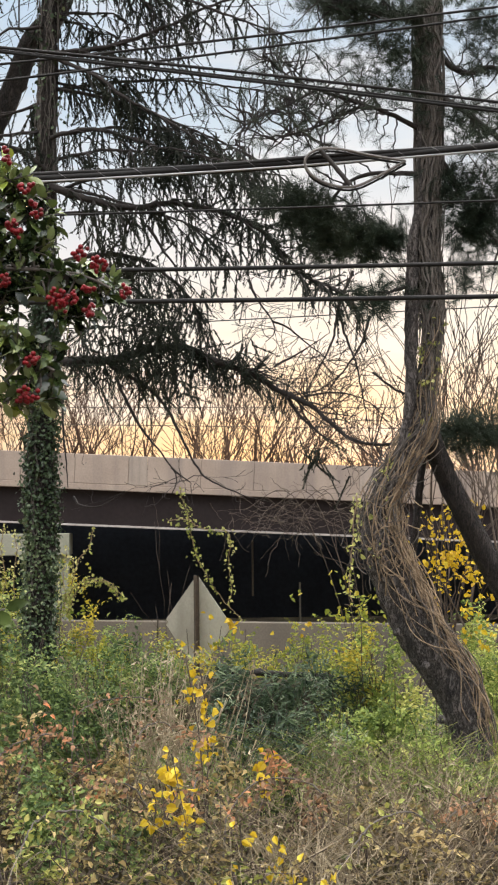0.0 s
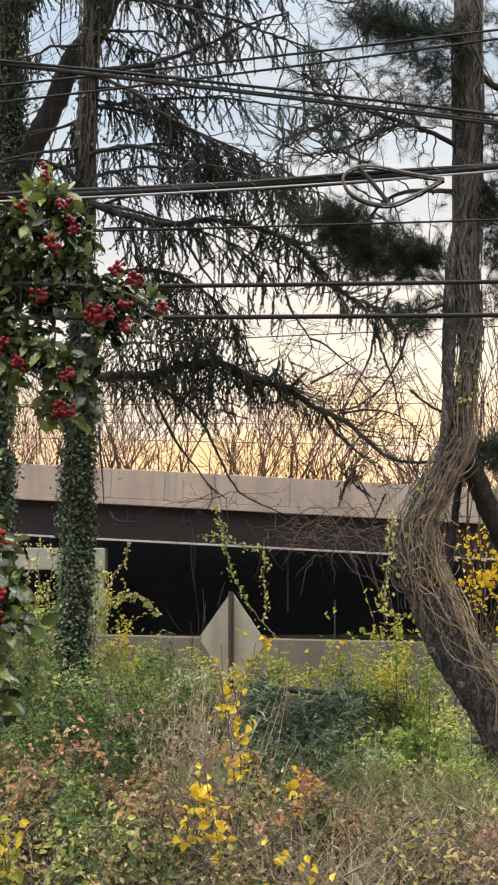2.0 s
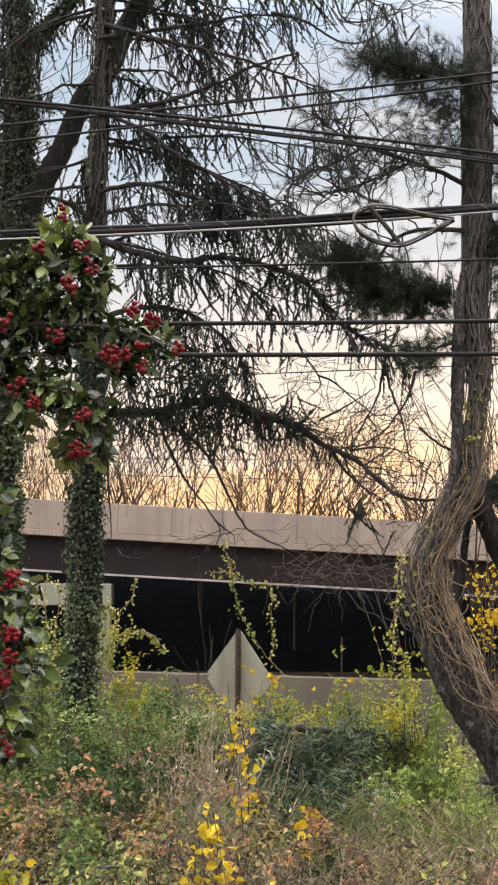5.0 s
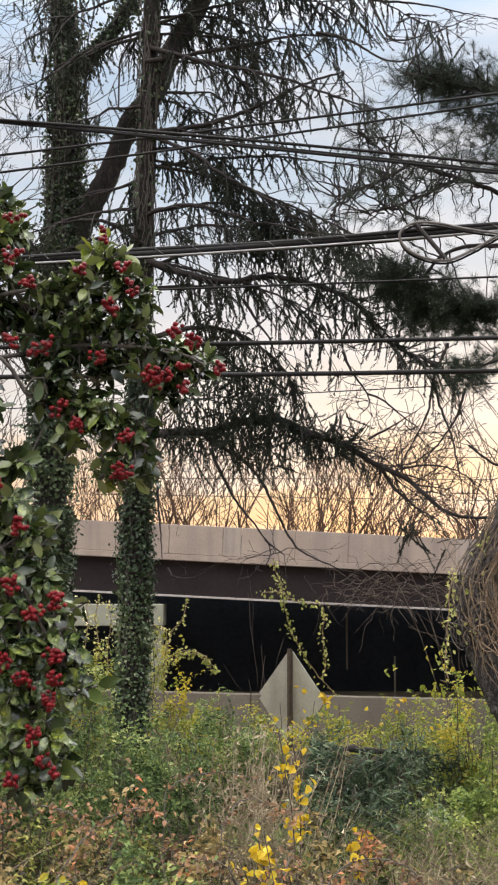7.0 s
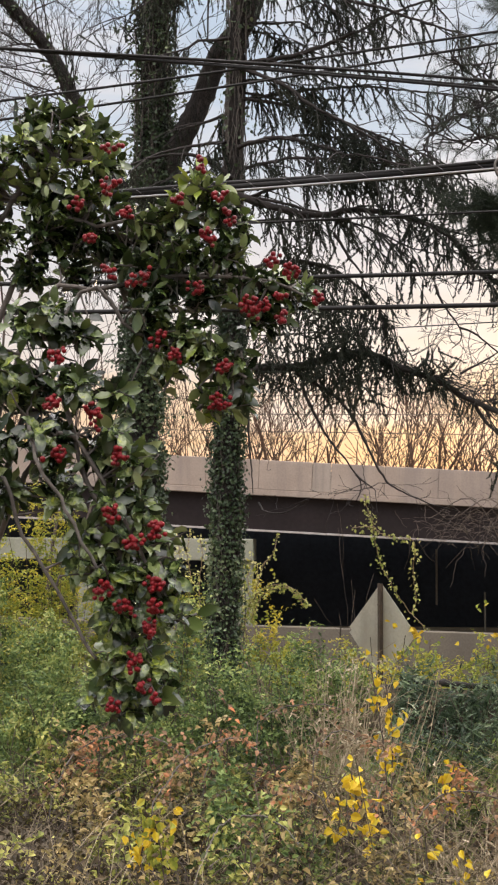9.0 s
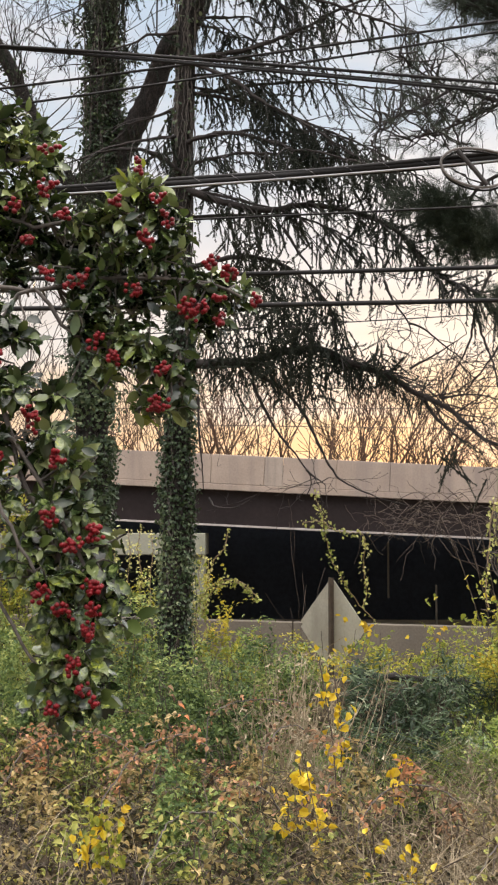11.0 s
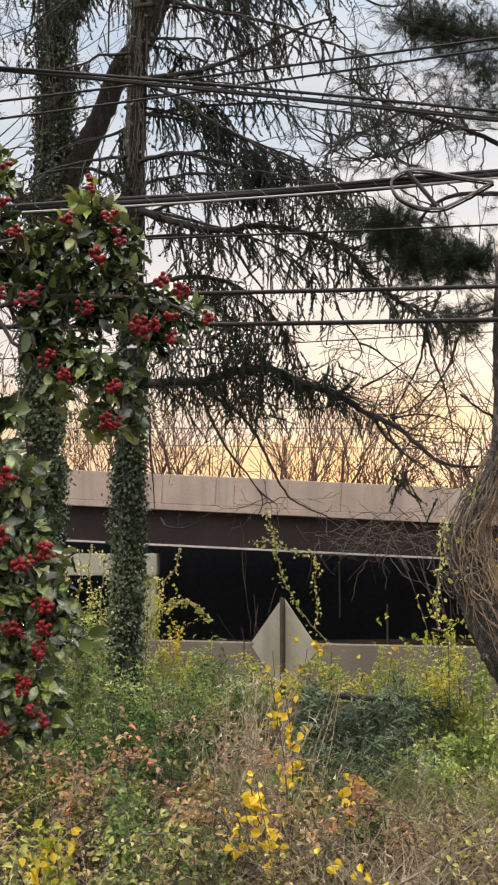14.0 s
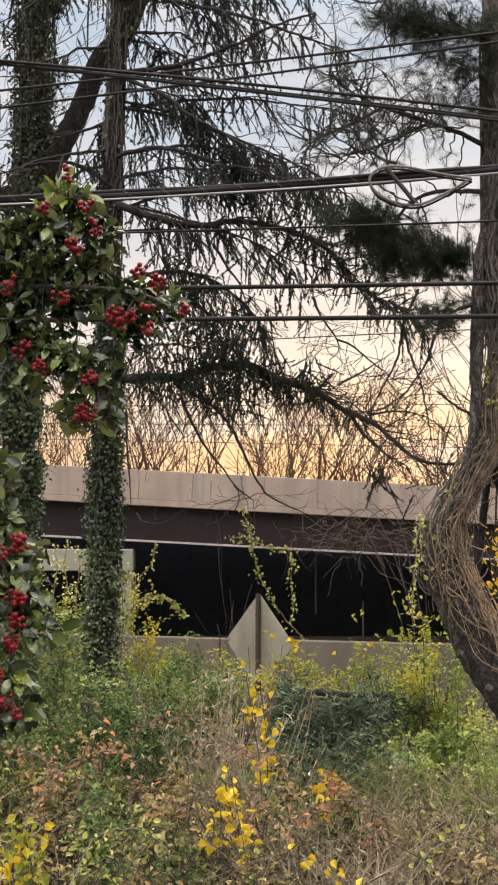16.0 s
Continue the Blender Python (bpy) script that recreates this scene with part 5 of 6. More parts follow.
def shrub(name, top, width, mat, template, size, density, rng, label, group, stems=10, up=0.6, deep=0.8, reach=0.26, skirt=0.0, per=14, uneven=0.14, rise=(0.95, 1.28), twiggy=0):
    """A shrub of many leafy shoots whose crown reaches the given top, on the ground below it."""
    x, y, z1 = top
    z0 = float(ground_height(x, y))
    h = max(z1 - z0, 0.25) * rng.uniform(*rise)
    t = thing(name, (x, y, z0), label, "shrub", group)
    n = int(3.2 * density * width * (h + width * 0.5) / (size * size))
    k = max(14, n // per)
    lot = rng.integers(0, max(5, k // 7), k)
    a, r0 = rng.uniform(0, 2 * np.pi, k)[lot] + rng.normal(0, 0.16, k), np.clip(np.sqrt(rng.uniform(0, 1, k))[lot] + rng.normal(0, 0.09, k), 0.02, 1.05)
    lump = 1 + 0.25 * np.sin(3 * a + rng.uniform(0, 6)) + 0.18 * np.sin(5 * a + rng.uniform(0, 6))
    r = r0 * width * 0.52 * lump
    crown = h * (1 - 0.75 * r0**2.4) * (1 + 0.18 * np.sin(4 * a + 7 * r0) + rng.normal(0, uneven, k)[lot] + rng.normal(0, 0.05, k))
    low = np.minimum(rng.gamma(0.8, 0.18 * h, k)[lot] * rng.uniform(0.7, 1.5, k), crown - skirt * h)
    tip = np.stack([x + r * np.cos(a), y + r * np.sin(a) * deep, z0 + np.maximum(crown - np.maximum(low, 0), 0.04)], -1)
    lean = unit(np.stack([np.cos(a) * r0, np.sin(a) * r0, np.full(k, 0.5)], -1) + rng.normal(0, 0.45, (k, 3)))
    side = unit(np.cross(lean, UP) + rng.normal(0, 0.3, (k, 3)))
    flat = unit(np.cross(side, lean) + np.array([0, -0.15, up * 0.5]) + rng.normal(0, 0.22, (k, 3)))
    long = reach * rng.uniform(0.6, 1.3, (k, 1, 1))
    back = np.linspace(0, 1, per)[None, :, None] ** 1.2
    sag = np.array([0, 0, -0.35])
    sign = np.where(np.arange(per) % 2, 1.0, -1.0)[None, :, None]
    at = tip[:, None] - lean[:, None] * back * long + sag * long * (1 - back) ** 2 * 0.6 + rng.normal(0, 0.28 * size, (k, per, 3))
    at = at.reshape(-1, 3)
    at[:, 2] = np.maximum(at[:, 2], z0 + 0.01)
    m = len(at)
    d = (lean[:, None] * 0.55 + side[:, None] * sign * 0.85 + rng.normal(0, 0.32, (k, per, 3))).reshape(-1, 3)
    nrm = unit((flat[:, None] + rng.normal(0, 0.34, (k, per, 3))).reshape(-1, 3))
    v, f = stamp(template, at, d, nrm, size * rng.uniform(0.45, 1.4, m))
    piece("foliage", mesh_data("foliage", v, f, mat), t, "", "stuff")
    paths = [(np.vstack([p - e * g * 1.4, p - e * g * 0.5, p + sag * g * 0.4]), np.array([0.0028, 0.0022, 0.0012])) for p, e, g in list(zip(tip, lean, long[:, 0, 0]))[:: max(twiggy, 1)]] if twiggy else []
    for _ in range(stems):
        q = np.array([x + rng.normal(0, width * 0.12), y + rng.normal(0, width * 0.1), z0 - 0.03])
        e = np.array([x + rng.normal(0, width * 0.24), y + rng.normal(0, width * 0.2), z0 + h * rng.uniform(0.6, 0.92)])
        paths.append((curve([q, (q + e) / 2 + rng.normal(0, 0.06, 3), e], 0.08), 0.004))
    wood("stem_clump", paths, TWIG, t, 3)
    return t


def build_bank():
    rng = np.random.default_rng(61)
    for p, w in (((-2.863, 13.00, 0.747), 1.0), ((-2.354, 12.00, 0.670), 0.9), ((-2.132, 13.00, 0.790), 0.9), ((-1.608, 11.50, 0.702), 0.8), ((-1.288, 12.00, 0.727), 0.8), ((-0.884, 11.50, 0.621), 0.8), ((-0.480, 12.00, 0.593), 0.8), ((-0.161, 12.00, 0.441), 0.6), ((-3.152, 12.50, 0.688), 1.0),
                 ((-0.958, 10.50, 0.439), 0.8), ((-1.468, 10.50, 0.405), 0.8), ((-0.478, 10.30, 0.371), 0.7), ((-1.975, 10.50, 0.414), 0.8), ((-2.437, 10.50, 0.464), 0.8)):
        shrub("green_shrub", p, w, GREEN, LEAF, 0.043, 1.9, rng, "leafy green shrub on the bank", "green shrubs")
    for p, w in (((-1.577, 15.00, 0.946), 0.9), ((-0.785, 14.50, 0.724), 0.9), ((-0.357, 14.00, 0.522), 0.7), ((-2.277, 15.00, 1.016), 1.0), ((-2.944, 15.00, 1.085), 1.0), ((0.782, 16.00, 0.207), 0.7), ((1.280, 16.00, 0.121), 0.8), ((1.696, 15.50, 0.431), 0.7), ((1.984, 15.00, 0.343), 0.7), ((-3.546, 15.00, 1.092), 1.0),
                 ((1.866, 12.50, 0.900), 0.30), ((1.837, 12.00, 0.608), 0.6), ((0.019, 14.60, 0.377), 0.5), ((0.222, 14.20, 0.322), 0.4), ((0.639, 14.30, 0.424), 0.4), ((0.941, 14.40, 0.233), 0.5), ((1.330, 14.40, 0.227), 0.6), ((-3.05, 14.60, 1.72), 0.8), ((-3.467, 14.60, 1.90), 1.0), ((-3.965, 14.60, 1.95), 1.0), ((-4.462, 14.60, 1.90), 1.0)):
        shrub("yellowing_shrub", p, w, YGREEN, LEAF, 0.048, 1.1, rng, "yellowing green shrub at the top of the bank", "yellowing shrubs", skirt=0.72 if p[1] > 14.1 and p[0] > -1.0 else 0.0)
    for p, w in (((-0.812, 13.00, 0.559), 0.5), ((-0.633, 12.60, 0.478), 0.5), ((-0.983, 12.80, 0.500), 0.5), ((-0.256, 13.20, 0.652), 0.5), ((-0.038, 13.00, 0.600), 0.5), ((0.201, 12.90, 0.552), 0.5), ((-0.401, 12.60, 0.536), 0.6), ((-0.115, 12.40, 0.474), 0.6), ((0.138, 12.20, 0.440), 0.5), ((0.482, 12.00, 0.381), 0.4)):
        shrub("green_shrub", p, w, GREEN, LEAF, 0.045, 1.6, rng, "dark green shrub before the low wall", "green shrubs", rise=(0.92, 1.04))
    for p, w in (((-0.535, 13.40, 0.695), 0.6), ((0.493, 13.30, 0.415), 0.4), ((0.758, 13.30, 0.427), 0.5), ((1.043, 13.40, 0.452), 0.5), ((1.351, 13.40, 0.492), 0.4), ((1.691, 13.20, 0.624), 0.5), ((1.939, 13.00, 0.680), 0.5)):
        shrub("yellowing_shrub", p, w, YGREEN, LEAF, 0.046, 1.3, rng, "yellowing shrub before the low wall", "yellowing shrubs", rise=(0.9, 1.05), skirt=0.5)
    for p, w in (((0.50, 12.42, 0.36), 0.6), ((0.762, 12.42, 0.365), 0.8), ((1.126, 12.42, 0.365), 0.8), ((1.491, 12.42, 0.340), 0.8), ((0.549, 10.50, 0.263), 0.7), ((0.853, 10.50, 0.257), 0.7), ((1.203, 10.50, 0.251), 0.7), ((0.598, 9.30, 0.214), 0.6), ((0.906, 9.30, 0.170), 0.6), ((0.831, 12.00, 0.400), 0.7), ((1.231, 12.00, 0.394), 0.7), ((1.579, 11.80, 0.336), 0.6), ((1.285, 9.80, 0.243), 0.6), ((0.547, 11.80, 0.329), 0.6)):
        shrub("groundcover", p, w, BLUEGREEN, LONG, 0.095, 3.6, rng, "dense blue-green leafy groundcover", "groundcover clumps")
    for p, w in (((1.785, 12.00, 0.459), 0.8), ((2.053, 11.80, 0.524), 0.8), ((1.424, 10.50, 0.312), 0.7), ((1.648, 10.00, 0.331), 0.7), ((1.765, 9.20, 0.283), 0.7), ((2.975, 12.50, 0.703), 0.9), ((3.213, 12.00, 0.687), 0.9), ((2.657, 11.00, 0.500), 0.8), ((1.327, 9.00, 0.210), 0.6), ((1.555, 8.60, 0.164), 0.6), ((1.801, 8.40, 0.159), 0.5), ((2.848, 10.50, 0.505), 0.8)):
        shrub("bright_shrub", p, w, BRIGHT, LEAF, 0.046, 1.7, rng, "fresh green shrub beside the pine", "bright green shrubs")
    for p, w in (((-1.859, 8.60, 0.337), 0.6), ((-1.638, 8.70, 0.387), 0.7), ((-1.273, 8.60, 0.326), 0.7), ((-0.916, 8.50, 0.335), 0.7), ((-0.571, 8.50, 0.328), 0.6), ((-0.259, 8.50, 0.322), 0.6), ((-2.050, 8.40, 0.373), 0.6), ((-1.442, 7.20, 0.324), 0.6), ((-1.154, 7.20, 0.317), 0.6),
                 ((-0.847, 7.30, 0.321), 0.6), ((-0.545, 7.20, 0.304), 0.6), ((-0.252, 7.20, 0.327), 0.6), ((0.013, 7.20, 0.321), 0.5), ((0.318, 7.40, 0.291), 0.5), ((0.594, 7.40, 0.286), 0.5), ((0.858, 7.30, 0.284), 0.5), ((1.116, 7.20, 0.268), 0.5), ((1.388, 7.20, 0.262), 0.6), ((1.716, 7.30, 0.265), 0.6), ((1.963, 7.30, 0.260), 0.6)):
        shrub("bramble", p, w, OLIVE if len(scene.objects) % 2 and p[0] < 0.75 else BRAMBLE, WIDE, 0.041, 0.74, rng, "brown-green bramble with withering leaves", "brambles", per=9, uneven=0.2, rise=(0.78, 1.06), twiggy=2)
    for p, w in (((-1.465, 6.20, 0.345), 0.5), ((-1.223, 6.10, 0.337), 0.5), ((-1.020, 6.20, 0.334), 0.5), ((-0.784, 6.10, 0.326), 0.5), ((-0.562, 6.10, 0.321), 0.5), ((-0.335, 6.00, 0.314), 0.5), ((-0.118, 6.20, 0.313), 0.5), ((0.108, 6.10, 0.305), 0.5), ((0.334, 6.10, 0.299), 0.5), ((0.551, 6.00, 0.292), 0.5),
                 ((0.788, 6.10, 0.288), 0.5), ((1.017, 6.10, 0.283), 0.5), ((1.248, 6.10, 0.277), 0.5), ((1.454, 6.00, 0.270), 0.5), ((1.714, 6.20, 0.269), 0.5)):
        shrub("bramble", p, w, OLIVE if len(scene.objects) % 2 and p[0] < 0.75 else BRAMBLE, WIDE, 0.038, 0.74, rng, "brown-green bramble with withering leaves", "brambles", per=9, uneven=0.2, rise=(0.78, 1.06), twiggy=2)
    for p, w in (((-0.667, 7.60, 0.336), 0.40), ((-0.516, 7.20, 0.346), 0.40), ((-0.377, 6.80, 0.317), 0.35), ((-0.626, 6.80, 0.328), 0.35), ((-0.231, 7.00, 0.335), 0.30), ((-0.460, 6.40, 0.353), 0.35)):
        shrub("green_shrub", p, w, GREEN, WIDE, 0.036, 0.9, rng, "small green shrub among the brambles", "green shrubs", 5, per=9, rise=(0.9, 1.05))
    for p, w in (((-0.752, 8.60, 0.454), 0.30), ((-0.502, 8.50, 0.395), 0.14), ((0.136, 7.40, 0.370), 0.18), ((-0.340, 7.20, 0.329), 0.18), ((0.782, 7.30, 0.300), 0.35), ((0.571, 7.50, 0.298), 0.28), ((-1.593, 8.60, 0.341), 0.35), ((-1.287, 8.70, 0.435), 0.35), ((-1.831, 8.70, 0.428), 0.3), ((-0.429, 8.80, 0.413), 0.2), ((1.703, 7.00, 0.265), 0.25)):
        shrub("russet_bramble", p, w, RUSSET, WIDE, 0.042, 0.40, rng, "bramble spray with russet and orange leaves", "russet brambles", 6, per=9, twiggy=2)


build_bank()


def build_log():
    rng = np.random.default_rng(64)
    c = curve([(0.560, 12.60, 0.380), (0.640, 12.60, 0.374), (0.926, 12.60, 0.350), (1.240, 12.60, 0.324), (1.609, 12.60, 0.298)], 0.06, 0.008, rng)
    # dark log added where only shade lies below the yellowing shrubs
    t = thing("shade_band_log", (0.95, 12.6, float(ground_height(0.95, 12.6))), "added dark log in place of the shade band above the groundcover", "log")
    wood("trunk", [(c, taper(len(c), 0.034, 0.020))], LIMB_BARK, t, 10, "", 0.16, rng)
    # the low earth bank added to carry it
    xs, prof = np.linspace(-0.1, 2.1, 34), [(-0.34, 0.0), (-0.22, 0.45), (-0.12, 0.85), (0.0, 1.0), (0.25, 0.96), (0.55, 0.6), (0.9, 0.0)]
    foot = np.array([[float(ground_height(x, 12.6 + q)) - 0.02 for q, _ in prof] for x in xs])
    top = (np.interp(xs, c[:, 0], c[:, 2]) - 0.045)[:, None]
    share = np.array([h for _, h in prof]) * np.clip(np.minimum(xs + 0.1, 2.1 - xs) / 0.25, 0, 1)[:, None]
    Z = foot + (top - foot) * share + rng.normal(0, 0.012, foot.shape) * (share > 0)
    X, Y = np.meshgrid(xs, [12.6 + q for q, _ in prof], indexing="ij")
    n = len(prof)
    i = (np.arange(len(xs) - 1)[:, None] * n + np.arange(n - 1)).ravel()
    tagged(new("earth_bank", mesh_data("earth_bank", np.stack([X, Y, Z], -1).reshape(-1, 3), np.stack([i, i + n, i + n + 1, i + 1], -1), SOIL, True)), "low dark earth bank under the groundcover", "bank", kind="structure")
    out = []
    for _ in range(16):
        grow(c[rng.integers(0, len(c))], np.array([rng.normal(0, 1), -0.6, rng.normal(-0.6, 0.5)]), rng.uniform(0.15, 0.35), 0.007, 1, rng, out, 0.7, -0.1, 0.2, (1, 3), 0.003)
    for b in out:
        wood("snag", [b], LIMB_BARK, t, 4)


build_log()


def build_arching_canes():
    """Long bramble canes that arch over the front of the bank with russet leaves."""
    rng = np.random.default_rng(66)
    for pts, n, mat in (
        ([(-0.488, 6.80, 0.189), (-0.411, 6.90, 0.345), (-0.274, 7.00, 0.407), (-0.145, 7.00, 0.376), (-0.074, 7.00, 0.276)], 50, RUSSET),
        ([(0.328, 7.00, 0.210), (0.458, 7.20, 0.326), (0.646, 7.30, 0.354), (0.828, 7.30, 0.299), (0.905, 7.20, 0.184)], 60, RUSSET),
        ([(0.127, 7.00, 0.243), (0.173, 7.10, 0.365), (0.206, 7.20, 0.419)], 26, RUSSET),
        ([(-1.712, 8.00, 0.205), (-1.607, 8.30, 0.387), (-1.348, 8.40, 0.460), (-1.090, 8.30, 0.427), (-0.929, 8.10, 0.329)], 80, RUSSET),
        ([(-0.838, 8.20, 0.247), (-0.756, 8.40, 0.417), (-0.618, 8.40, 0.452)], 34, RUSSET),
        ([(-1.065, 7.60, 0.208), (-0.917, 8.20, 0.383), (-0.675, 8.50, 0.433), (-0.496, 8.40, 0.342)], 60, RUSSET),
        ([(1.296, 6.60, 0.190), (1.532, 6.90, 0.260), (1.733, 7.00, 0.278), (1.910, 7.00, 0.202)], 46, RUSSET),
        ([(0.774, 6.00, 0.189), (0.989, 6.40, 0.294), (1.215, 6.60, 0.300), (1.379, 6.60, 0.188)], 30, OLIVE),
        ([(-0.629, 5.80, 0.274), (-0.555, 6.30, 0.377), (-0.356, 6.40, 0.377), (-0.197, 6.30, 0.267)], 40, OLIVE),
        ([(-0.188, 8.40, 0.336), (-0.104, 8.70, 0.428), (0.022, 8.80, 0.447), (0.094, 8.80, 0.374)], 26, RUSSET),
        ([(-0.579, 9.20, 0.439), (-0.438, 9.40, 0.505), (-0.170, 9.50, 0.526), (0.063, 9.40, 0.477)], 40, RUSSET),
    ):
        c = curve(pts, 0.03, 0.003, rng)
        foot = np.array([c[0][0] - 0.03, c[0][1], float(ground_height(c[0][0], c[0][1]))])
        t = thing("bramble_cane", tuple(foot), "arching bramble cane with russet leaves" if mat is RUSSET else "arching bramble cane with olive leaves", "bramble", "arching canes")
        wood("cane", [(np.vstack([foot, c]), 0.0042)], VINE_DARK, t, 5)
        i = rng.integers(0, len(c), n * 2)
        foliage("foliage", blade(0.7), c[i] + rng.normal(0, 0.030, (n * 2, 3)), rng, 0.036, mat, t, up=0.6, droop=0.15)


build_arching_canes()


def build_undergrowth():
    """The low leafy layer that hides the soil, too many leaves to count."""
    rng = np.random.default_rng(71)
    n = 70000
    y = 4.3 + 12.5 * rng.uniform(0, 1, n) ** 1.25
    x = rng.uniform(-0.32, 0.29, n) * y * 1.1
    z = ground_height(x, y) + rng.gamma(1.6, 0.05, n)
    at = np.stack([x, y, z], -1)
    half = y < 9.2 + 0.8 * np.sin(2 * x)
    for name, sel, mat, lab in (("leaf_litter", half, LITTER, "dark brown dead leaves on the soil, deepened as gap shade"), ("low_greenery", ~half, GREEN, "low green leaves")):
        v, f = leaf_lot(LEAF, at[sel], rng, 0.045, 0.7)
        tagged(new(name, mesh_data(name, v, f, mat)), lab, "undergrowth", kind="stuff")
    for name, mat, m, lo, hi, lab in (("dry_grass", STRAW, 2600, 5.0, 9.5, "tangle of dry straw-coloured grass"), ("green_grass", BRIGHT, 1500, 7.5, 11.0, "thin green grass blades")):
        yy = rng.uniform(lo, hi, m)
        xx = np.where(rng.uniform(0, 1, m) < 0.85, rng.uniform(0.05, 0.28, m), rng.uniform(-0.30, 0.1, m)) * yy
        paths = []
        for a, b in zip(xx, yy):
            z0 = float(ground_height(a, b))
            h = rng.uniform(0.25, 0.75)
            d = rng.normal(0, 0.30, 2) * h
            s = np.linspace(0, 1, 5)[:, None]
            q = np.array([a, b, z0]) + np.array([d[0], d[1], h]) * s + np.array([d[0], d[1], -0.35 * h]) * s**2
            paths.append((q, taper(5, 0.0026, 0.0010)))
        v, f = tubes(paths, 3)
        tagged(new(name, mesh_data(name, v, f, mat)), lab, "grass", kind="stuff")


build_undergrowth()


def build_stalks():
    rng = np.random.default_rng(81)
    for p, w, n in (((-0.072, 9.60, 0.846), 0.10, 26), ((0.064, 9.30, 0.813), 0.14, 22), ((0.210, 9.00, 0.783), 0.14, 22), ((0.313, 8.80, 0.585), 0.12, 14), ((-0.014, 8.80, 0.555), 0.14, 24), ((1.415, 8.20, 0.337), 0.2, 24), ((1.053, 7.60, 0.285), 0.25, 44), ((1.510, 7.20, 0.288), 0.25, 44), ((1.418, 6.40, 0.258), 0.25, 44), ((1.068, 6.40, 0.240), 0.25, 44), ((-0.390, 11.50, 0.590), 0.15, 18)):
        x, y, z1 = p
        z0 = float(ground_height(x, y))
        t = thing("dry_stalk_clump", (x, y, z0), "clump of tall dry straw-coloured stalks", "grass", "dry stalk clumps")
        for _ in range(n):
            b = np.array([x + rng.normal(0, w), y + rng.normal(0, w), z0 - 0.02])
            h = (z1 - z0) * rng.uniform(0.55, 1.05)
            e = b + np.array([rng.normal(0, 0.22), rng.normal(0, 0.15), h])
            c = curve([b, (b + e) / 2 + rng.normal(0, 0.02, 3), e], 0.1)
            paths = [(c, taper(len(c), 0.004, 0.002))]
            for _k in range(3):
                i = rng.integers(len(c) // 2, len(c))
                q = c[i] + np.linspace(0, 1, 4)[:, None] * np.array([rng.normal(0, 0.07), rng.normal(0, 0.05), rng.uniform(0.02, 0.12)])
                paths.append((q, 0.0018))
            m = 7
            at = c[rng.integers(len(c) // 3, len(c), m)] + rng.normal(0, 0.02, (m, 3))
            v, f = join(tris(tubes(paths, 3)), leaf_lot(small_blade(0.35, 0.2), at, rng, 0.05, 0.2))
            piece("stalk", mesh_data("stalk", v, f, STRAW), t)


build_stalks()


